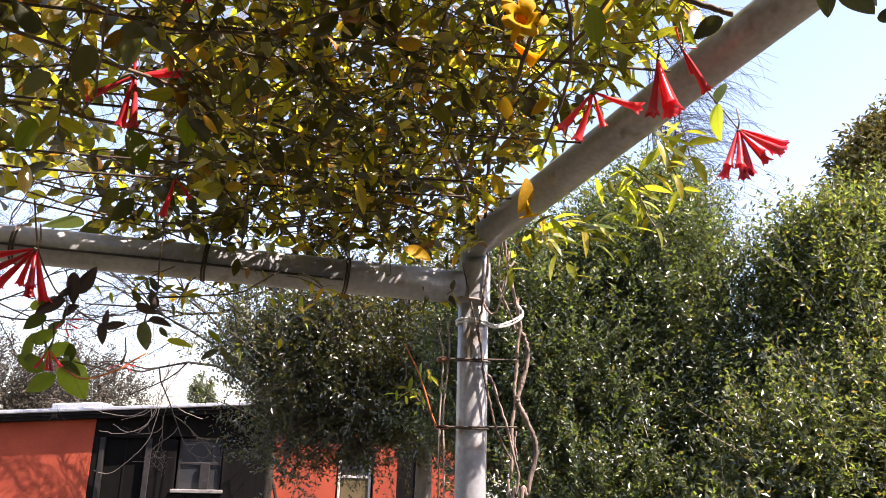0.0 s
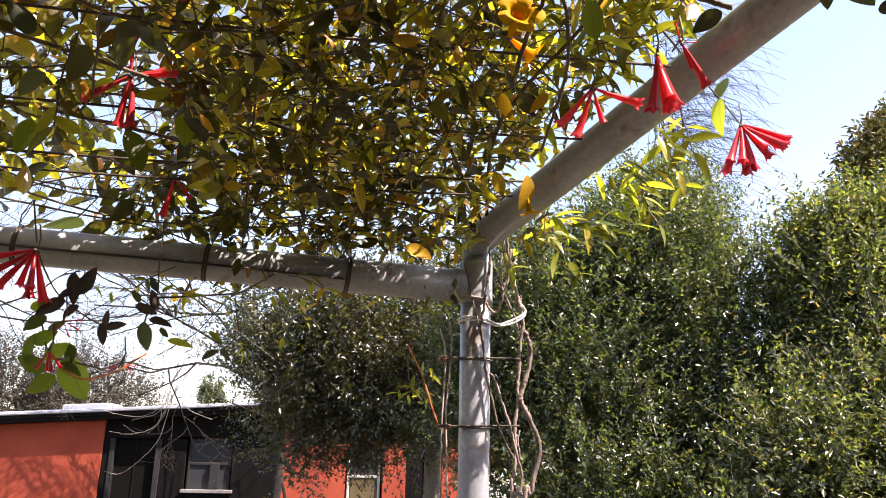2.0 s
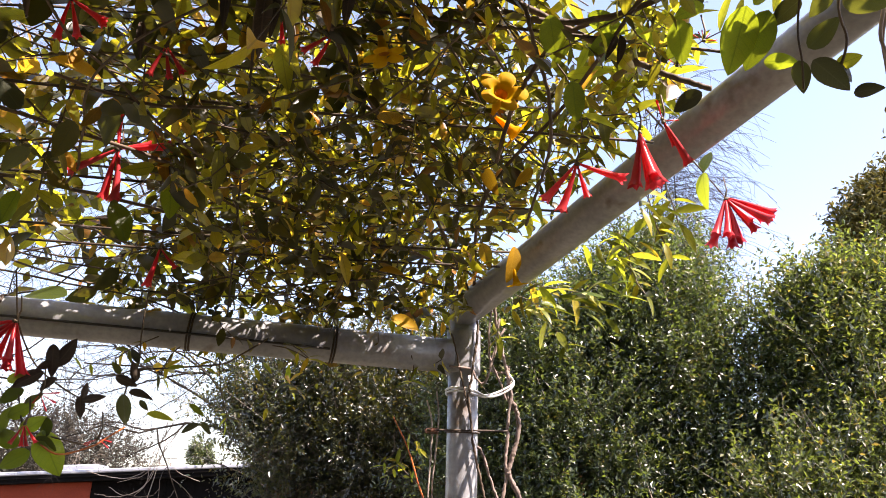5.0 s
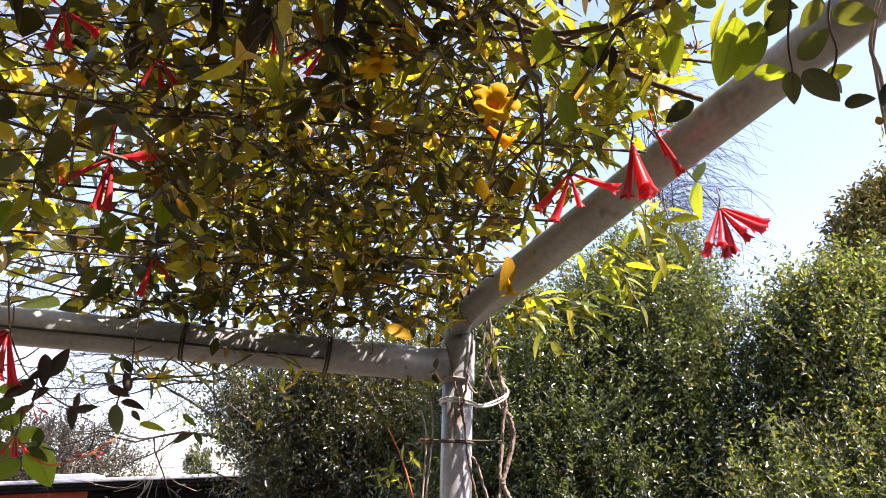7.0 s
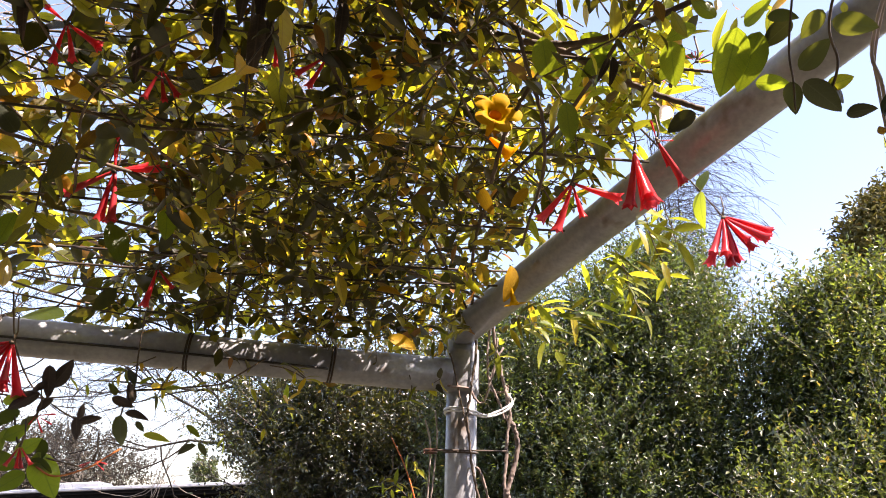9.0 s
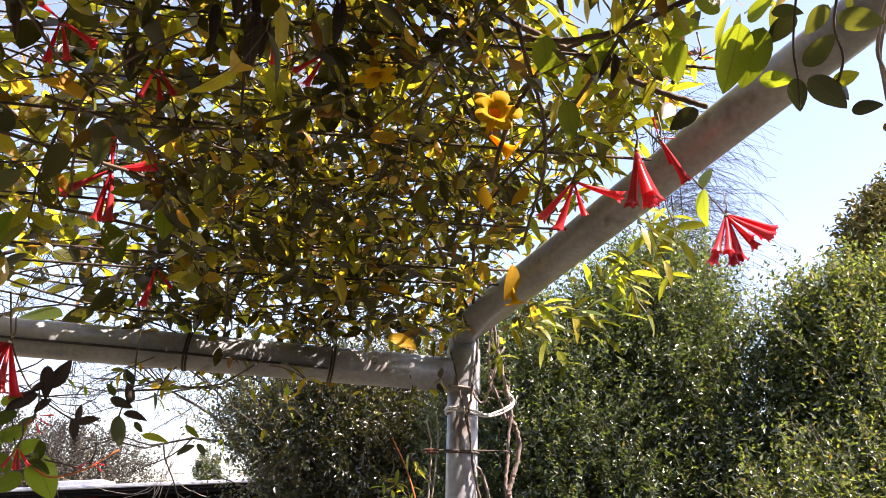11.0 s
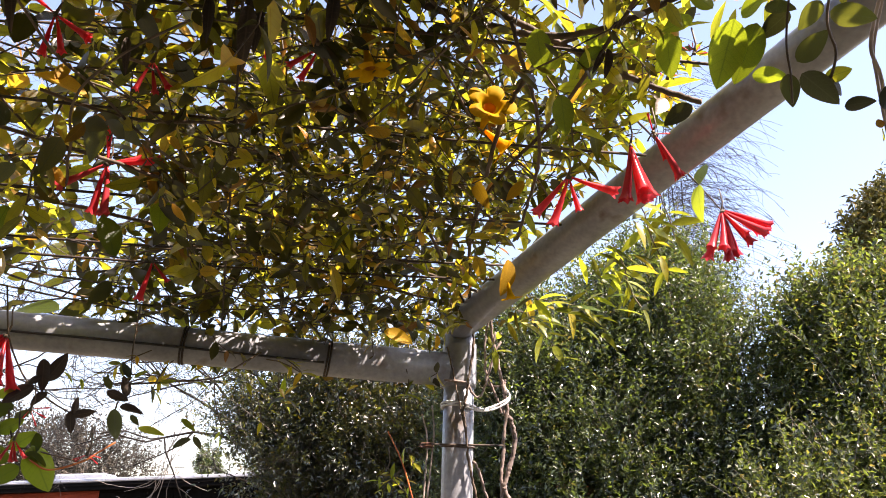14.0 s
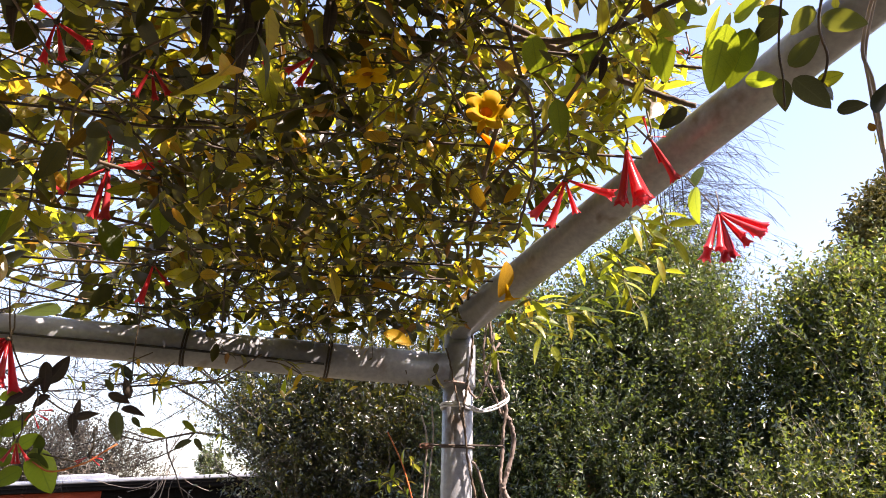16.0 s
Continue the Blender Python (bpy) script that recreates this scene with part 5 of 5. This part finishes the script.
for s0, w, n in [((0.05, -0.10, 1.95), (0.9, 0.1, 0.0), 0.13), ((0.06, -0.08, 1.98), (0.9, 0.2, 0.1), 0.12), ((0.03, -0.2, 2.0), (0.8, 0.2, 0.1), 0.16), ((0.16, -0.22, 2.02), (0.5, 0.3, -0.1), 0.1), ((0.19, -0.18, 2.02), (0.1, 0.1, -0.6), 0.09),
                 ((0.16, -0.30, 2.05), (0.5, 0.6, 0.0), 0.12), ((0.18, -0.32, 2.06), (0.4, 0.6, -0.1), 0.1), ((0.0, -0.05, 1.96), (0.5, -0.3, -0.2), 0.08), ((-0.02, -0.35, 2.08), (0.3, 0.1, 0.2), 0.2), ((-0.06, -0.55, 2.12), (0.1, 0.0, 0.2), 0.12), ((-0.1, -0.5, 2.12), (0.6, 0.2, 0.1), 0.2),
]:
    sprig(s0, w, n)
for s0, w, n in [((-0.30, 0.05, 1.82), (0.2, 0.1, -0.3), 0.05), ((-0.092, -0.02, 1.76), (0.3, 0.1, -0.3), 0.05), ((-0.085, 0.0, 1.72), (-0.4, 0, -0.2), 0.04), ((-0.07, -0.01, 1.68), (-0.3, 0, 0.4), 0.04)]:
    sprig(s0, w, n, 0.013, 0.022)
# bright sprigs at the sunny edge beside the rafter
for s0 in [(-0.024, -0.463, 2.175), (0.030, -0.385, 2.199), (0.033, -0.429, 2.202), (0.047, -0.442, 2.157), (0.048, -0.485, 2.159), (0.102, -0.408, 2.181), (0.102, -0.452, 2.184), (0.104, -0.454, 2.129), (0.096, -0.493, 2.133), (0.071, -0.374, 2.155), (0.031, -0.377, 2.130), (0.074, -0.424, 2.111), (0.032, -0.420, 2.077), (0.035, -0.329, 2.109), (0.107, -0.404, 2.112), (0.026, -0.366, 2.051), (0.044, -0.406, 2.042), (0.016, -0.297, 2.065), (-0.001, -0.365, 2.132), (-0.037, -0.405, 2.157), (0.102, -0.464, 2.086), (0.086, -0.393, 2.171)]:
    for _ in range(2):
        sprig(np.array(s0) + rng.normal(0, 0.012, 3), (rng.normal(0.2, 0.8), rng.normal(0, 0.8), rng.normal(0, 0.4)), rng.uniform(0.06, 0.10), 0.020, 0.040, 0.08)
for _ in range(34):
    y = rng.uniform(-0.58, -0.12)
    sprig((rng.uniform(-0.10, -0.02 - 0.3 * y), y, roof_z(y) + rng.uniform(0.05, 0.22)), (rng.normal(0.3, 0.6), rng.normal(0, 0.6), rng.normal(0, 0.2)), rng.uniform(0.07, 0.15), size=0.042, droop=0.05)
for _ in range(16):
    sprig((rng.uniform(-0.10, 0.06), rng.uniform(-0.16, 0.0), rng.uniform(1.92, 2.02)), (rng.normal(0.2, 0.7), rng.normal(-0.2, 0.6), rng.normal(0, 0.3)), 0.07, size=0.036, droop=0.08)
for _ in range(60):
    y = rng.uniform(-0.7, -0.05)
    sprig((rng.uniform(-0.5, -0.03 - 0.2 * y), y, roof_z(y) + rng.uniform(0.05, 0.2)), rng.normal(size=3) * np.array([1, 1, 0.4]), rng.uniform(0.08, 0.2), size=0.036)
for _ in range(7):
    sprig((rng.uniform(-0.46, -0.26), rng.uniform(-0.06, 0.05), 1.86), rng.normal(size=3) * np.array([1, 0.5, 0.3]), 0.07, size=0.026)
g = Geo()
jp, js, jr = np.array(jp), np.array(js), frames(np.array(jd), np.array(ju))
jk = clear_of_sight(jp) & clear_of_sight(jp + jr[:, :, 0] * js[:, None] * 0.6)
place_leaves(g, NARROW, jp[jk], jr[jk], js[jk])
part("leaf_mass", g, M_NARROW, jess, "narrow yellow-green leaves", kind="stuff")
part("shoot_mass", jg, M_STEM, jess, kind="stuff")
# broad glossy leaves above the level beam, tilted to glint the sun at the camera
for p, along, size in [((-0.555, -0.103, 1.891), (-1, 0.1, 0), 0.062), ((-0.591, -0.254, 1.969), (-0.3, -1, 0), 0.042), ((-0.486, -0.278, 1.959), (0.5, -0.9, 0), 0.050), ((-0.427, -0.300, 1.985), (0.2, -1, 0), 0.045)]:
    lone_leaf(vine, p, aim(*along), aim(0.97 + rng.normal(0, 0.12), 0.53 + rng.normal(0, 0.12), -1.11), size, big_mesh, "large_leaf")
# bright sprays of narrow leaves beyond the rafter
qn = Geo()
place_leaves(qn, fine_leaf(0.26, 0.22, 0.16, 0.3), np.zeros((1, 3)), np.eye(3)[None], 1.0)
M_NARROW1 = foliage("jessamine_leaf_single", [(0.0, (0.07, 0.12, 0.014)), (0.6, (0.18, 0.21, 0.02)), (1.0, (0.45, 0.37, 0.03))], (0.66, 0.74, 0.04), 0.35, 0.46, single=True, dulled=0.25)
narrow_mesh = qn.mesh("narrow_leaf", M_NARROW1)
for centre, count, right in [((0.116, -0.174, 1.925), 9, 0.8), ((0.131, -0.204, 1.906), 6, 0.9), ((0.092, -0.15, 1.938), 7, 0.5), ((0.121, -0.279, 1.994), 8, 0.2), ((0.128, -0.271, 1.958), 8, 0.3), ((0.132, -0.246, 1.939), 6, 0.2), ((0.154, -0.318, 2.026), 6, 0.6), ((0.155, -0.284, 1.98), 6, 0.7), ((0.061, -0.139, 1.925), 8, 0.3)]:
    for _ in range(count // 2 + 1):
        p = np.array(centre) + rng.normal(0, 0.008, 3)
        along = np.array([right + 0.25 + rng.normal(0, 0.7), rng.normal(-0.12, 0.25), rng.normal(0, 0.5)])
        lone_leaf(jess, p, aim(*along), aim(rng.normal(0, 0.4), 0.9, rng.normal(-0.3, 0.4)), rng.uniform(0.030, 0.052), narrow_mesh, "narrow_leaf")
# small sprays of bright leaves that hang below the level beam
for tip, top, count, size in [((-0.261, 0.098, 1.831), (-0.255, 0.063, 1.878), 7, 0.028), ((-0.347, 0.134, 1.777), (-0.370, 0.092, 1.871), 6, 0.022), ((-0.086, -0.006, 1.828), (-0.088, -0.026, 1.863), 5, 0.028), ((-0.112, 0.053, 1.711), (-0.099, 0.028, 1.753), 4, 0.020), ((-0.065, 0.044, 1.704), (-0.069, 0.021, 1.754), 3, 0.018)]:
    q = Geo()
    q.tube(smooth_path([top, (np.array(tip) + np.array(top)) / 2 + rng.normal(0, 0.006, 3), tip], 6), 0.0009, 4)
    part("hanging_shoot", q, M_STEM, jess)
    for k in range(count):
        a = 2 * math.pi * k / count + rng.normal(0, 0.3)
        lone_leaf(jess, np.array(tip) + rng.normal(0, 0.003, 3), aim(math.cos(a), 0.8 * math.sin(a) - 0.15, rng.normal(0, 0.4)), aim(rng.normal(0, 0.4), 0.8, rng.normal(-0.4, 0.3)), size * rng.uniform(0.75, 1.25), narrow_mesh, "narrow_leaf")
# leaves that hang before the level beam and the sky: dead or darkened into silhouettes (d), toned for shade (h), young
# and pale (y)
def single(name, width, droop, fold, twist, material):
    k = Geo()
    place_leaves(k, fine_leaf(width, droop, fold, twist), np.zeros((1, 3)), np.eye(3)[None], 1.0)
    return k.mesh(name, material)


KIND = {"d": ("dead_leaf", single("dead_leaf", 0.44, 0.3, 0.35, 0.8, M_DEAD_DIM)), "b": ("leaf", single("leaf", 0.60, 0.2, 0.12, 0.3, M_BIG)),
        "h": ("leaf", single("leaf", 0.48, 0.2, 0.15, 0.4, M_SHADED)), "y": ("narrow_leaf", single("narrow_leaf", 0.34, 0.2, 0.18, 0.3, M_NARROW1))}
for kind_of, base, tip in [
        ("d", (-0.550, -0.146, 1.820), (-0.547, -0.135, 1.785)), ("d", (-0.545, -0.141, 1.794), (-0.527, -0.137, 1.826)), ("d", (-0.547, -0.142, 1.799), (-0.564, -0.140, 1.791)),
        ("d", (-0.555, -0.143, 1.787), (-0.584, -0.143, 1.769)), ("d", (-0.540, -0.138, 1.781), (-0.557, -0.136, 1.769)), ("d", (-0.478, -0.126, 1.789), (-0.455, -0.116, 1.781)),
        ("d", (-0.455, -0.121, 1.784), (-0.460, -0.120, 1.808)), ("d", (-0.461, -0.120, 1.772), (-0.435, -0.111, 1.769)), ("h", (-0.467, -0.121, 1.769), (-0.461, -0.112, 1.736)),
        ("y", (-0.437, -0.114, 1.748), (-0.407, -0.105, 1.745)), ("y", (-0.388, -0.110, 1.763), (-0.371, -0.102, 1.751)), ("h", (-0.373, -0.106, 1.739), (-0.394, -0.103, 1.731)),
        ("h", (-0.371, -0.106, 1.742), (-0.360, -0.100, 1.729)), ("h", (-0.447, -0.117, 1.763), (-0.438, -0.110, 1.753)), ("d", (-0.513, -0.129, 1.763), (-0.511, -0.121, 1.739)),
        ("d", (-0.510, -0.128, 1.757), (-0.489, -0.119, 1.765)), ("d", (-0.510, -0.128, 1.760), (-0.509, -0.125, 1.778)), ("b", (-0.547, -0.133, 1.720), (-0.531, -0.122, 1.683)),
        ("b", (-0.544, -0.134, 1.735), (-0.544, -0.127, 1.717)), ("b", (-0.569, -0.139, 1.714), (-0.553, -0.131, 1.731)), ("b", (-0.583, -0.144, 1.732), (-0.567, -0.136, 1.745)),
        ("b", (-0.580, -0.144, 1.745), (-0.590, -0.140, 1.719)), ("b", (-0.555, -0.134, 1.696), (-0.576, -0.134, 1.682)), ("h", (-0.569, -0.142, 1.749), (-0.555, -0.134, 1.760)),
        ("b", (-0.567, -0.137, 1.701), (-0.589, -0.139, 1.713)), ("b", (-0.554, -0.134, 1.710), (-0.536, -0.125, 1.703)), ("b", (-0.572, -0.144, 1.765), (-0.590, -0.143, 1.754)),
        ("y", (-0.527, -0.139, 1.807), (-0.516, -0.129, 1.797)), ("y", (-0.508, -0.133, 1.801), (-0.505, -0.126, 1.790)), ("h", (-0.454, -0.124, 1.808), (-0.464, -0.124, 1.824)),
        ("y", (-0.449, -0.124, 1.808), (-0.437, -0.118, 1.819)), ("y", (-0.422, -0.119, 1.805), (-0.407, -0.115, 1.818)), ("y", (-0.419, -0.119, 1.804), (-0.402, -0.113, 1.810)),
        ("y", (-0.382, -0.116, 1.811), (-0.371, -0.111, 1.819)), ("y", (-0.375, -0.115, 1.809), (-0.359, -0.108, 1.804)), ("y", (-0.313, -0.113, 1.813), (-0.306, -0.105, 1.800)),
        ("b", (-0.590, -0.150, 1.772), (-0.579, -0.143, 1.780)), ("h", (-0.473, -0.125, 1.792), (-0.483, -0.124, 1.806))]:
    leaf_between(vine, base, tip, KIND[kind_of][1], KIND[kind_of][0], 0.35, 1.35 if kind_of == "b" else 1.06)
for r, mat, pts in [(0.0011, M_STEM, [(-0.60, -0.17, 1.90), (-0.590, -0.156, 1.842), (-0.573, -0.145, 1.805), (-0.558, -0.138, 1.787), (-0.533, -0.130, 1.770), (-0.513, -0.124, 1.760)]), (0.0011, M_STEM, [(-0.455, -0.13, 1.90), (-0.456, -0.126, 1.845), (-0.455, -0.119, 1.806), (-0.464, -0.117, 1.780), (-0.466, -0.116, 1.768)]),
                    (0.0013, M_RUNNER, [(-0.456, -0.119, 1.80), (-0.403, -0.112, 1.808), (-0.355, -0.110, 1.816), (-0.336, -0.111, 1.827), (-0.30, -0.08, 1.86)]), (0.0011, M_STEM, [(-0.590, -0.150, 1.83), (-0.579, -0.141, 1.765), (-0.566, -0.133, 1.721), (-0.548, -0.128, 1.716), (-0.492, -0.115, 1.705)]),
                    (0.0012, M_REDSTEM, [(-0.548, -0.130, 1.705), (-0.525, -0.127, 1.694), (-0.491, -0.120, 1.706), (-0.475, -0.118, 1.718), (-0.459, -0.116, 1.730)])]:
    q = Geo()
    q.tube(smooth_path(pts, 6), r, 5)
    part("hanging_shoot", q, mat, vine)
qo = Geo()
place_leaves(qo, fine_leaf(0.44, 0.25, 0.2, 0.4), np.zeros((1, 3)), np.eye(3)[None], 1.0)
ochre_mesh = qo.mesh("yellowed_leaf", M_OCHRE)
for p, along, face, size in [((-0.090, -0.391, 2.008), (0.45, -0.9, 0.1), (-0.5, 0.3, -0.8), 0.036), ((-0.034, -0.399, 2.010), (-0.6, -0.7, 0.1), (0.5, 0.3, -0.8), 0.028), ((-0.140, -0.125, 1.893), (1, -0.28, -0.1), (0.1, 0.35, -0.95), 0.042), ((-0.165, -0.164, 1.946), (1, 0.1, 0.1), (0, 0.7, -0.7), 0.034),
                             ((0.010, -0.211, 1.985), (-0.05, -1, 0), (0.6, 0.1, -0.8), 0.05), ((-0.525, -0.466, 2.018), (1, -0.1, 0.1), (0, 0.7, -0.7), 0.05), ((-0.505, -0.466, 2.016), (0.2, 0.7, 0.1), (0.4, 0.2, -0.8), 0.026), ((-0.585, -0.15, 1.965), (-1, 0.15, 0), (0, 0.6, -0.7), 0.022), ((-0.54, -0.33, 1.99), (0.7, -0.5, 0.1), (0, 0.6, -0.7), 0.03),
                             ((-0.06, -0.10, 1.90), (0.1, -0.9, 0), (0.6, 0.2, -0.7), 0.02)]:
    lone_leaf(jess, p, aim(*along), aim(*face), size, ochre_mesh, "yellowed_leaf")

# open yellow flower: five rounded lobes round a dark throat, and a long tube behind
q = Geo()
K, RINGS = 40, [(-0.026, 0.0016), (-0.018, 0.0030), (-0.006, 0.0052), (0.0, 0.0085), (0.0020, 0.0140), (0.0010, 0.0200)]
vv = []
for i, (z, rad) in enumerate(RINGS):
    for j in range(K):
        a = 2 * math.pi * j / K
        lobe = abs(math.cos(2.5 * a)) ** 0.55
        f = max(0.0, (i - 2) / 3)
        rr = rad * (1 - f * 0.52 * (1 - lobe))
        vv.append((rr * math.cos(a), rr * math.sin(a), z - 0.002 * f * (1 - lobe)))
q.add(vv, [(i * K + j, i * K + (j + 1) % K, (i + 1) * K + (j + 1) % K, (i + 1) * K + j) for i in range(len(RINGS) - 1) for j in range(K)])
yellow_mesh = q.mesh("yellow_flower", M_YELLOW)
qt = Geo()
qt.tube([(0, 0, -0.014), (0, 0, -0.008), (0, 0, -0.003)], [0.0022, 0.0036, 0.0050], 12, False)
throat_mesh = qt.mesh("throat", M_THROAT)
for p, way, size in [((-0.109, -0.519, 2.027), (0.22, 0.22, -1), 1.3), ((-0.080, -0.474, 2.008), (0.75, -0.55, 0.2), 1.05), ((-0.23, -0.549, 2.024), (0.25, -1, 0.1), 1.0), ((0.012, -0.215, 1.93), (0.2, -1, 0.2), 0.8)]:
    d = Vector(unit(aim(*way)))
    m = Matrix.Translation(Vector(p)) @ d.to_track_quat("Z", "Y").to_matrix().to_4x4() @ Matrix.Diagonal((size, size, size, 1))
    f = part("yellow_flower", yellow_mesh, None, jess, "yellow trumpet flower", m=m)
    th = part("throat", throat_mesh, None, f, "dark orange throat")
    th.matrix_parent_inverse = Matrix.Identity(4)
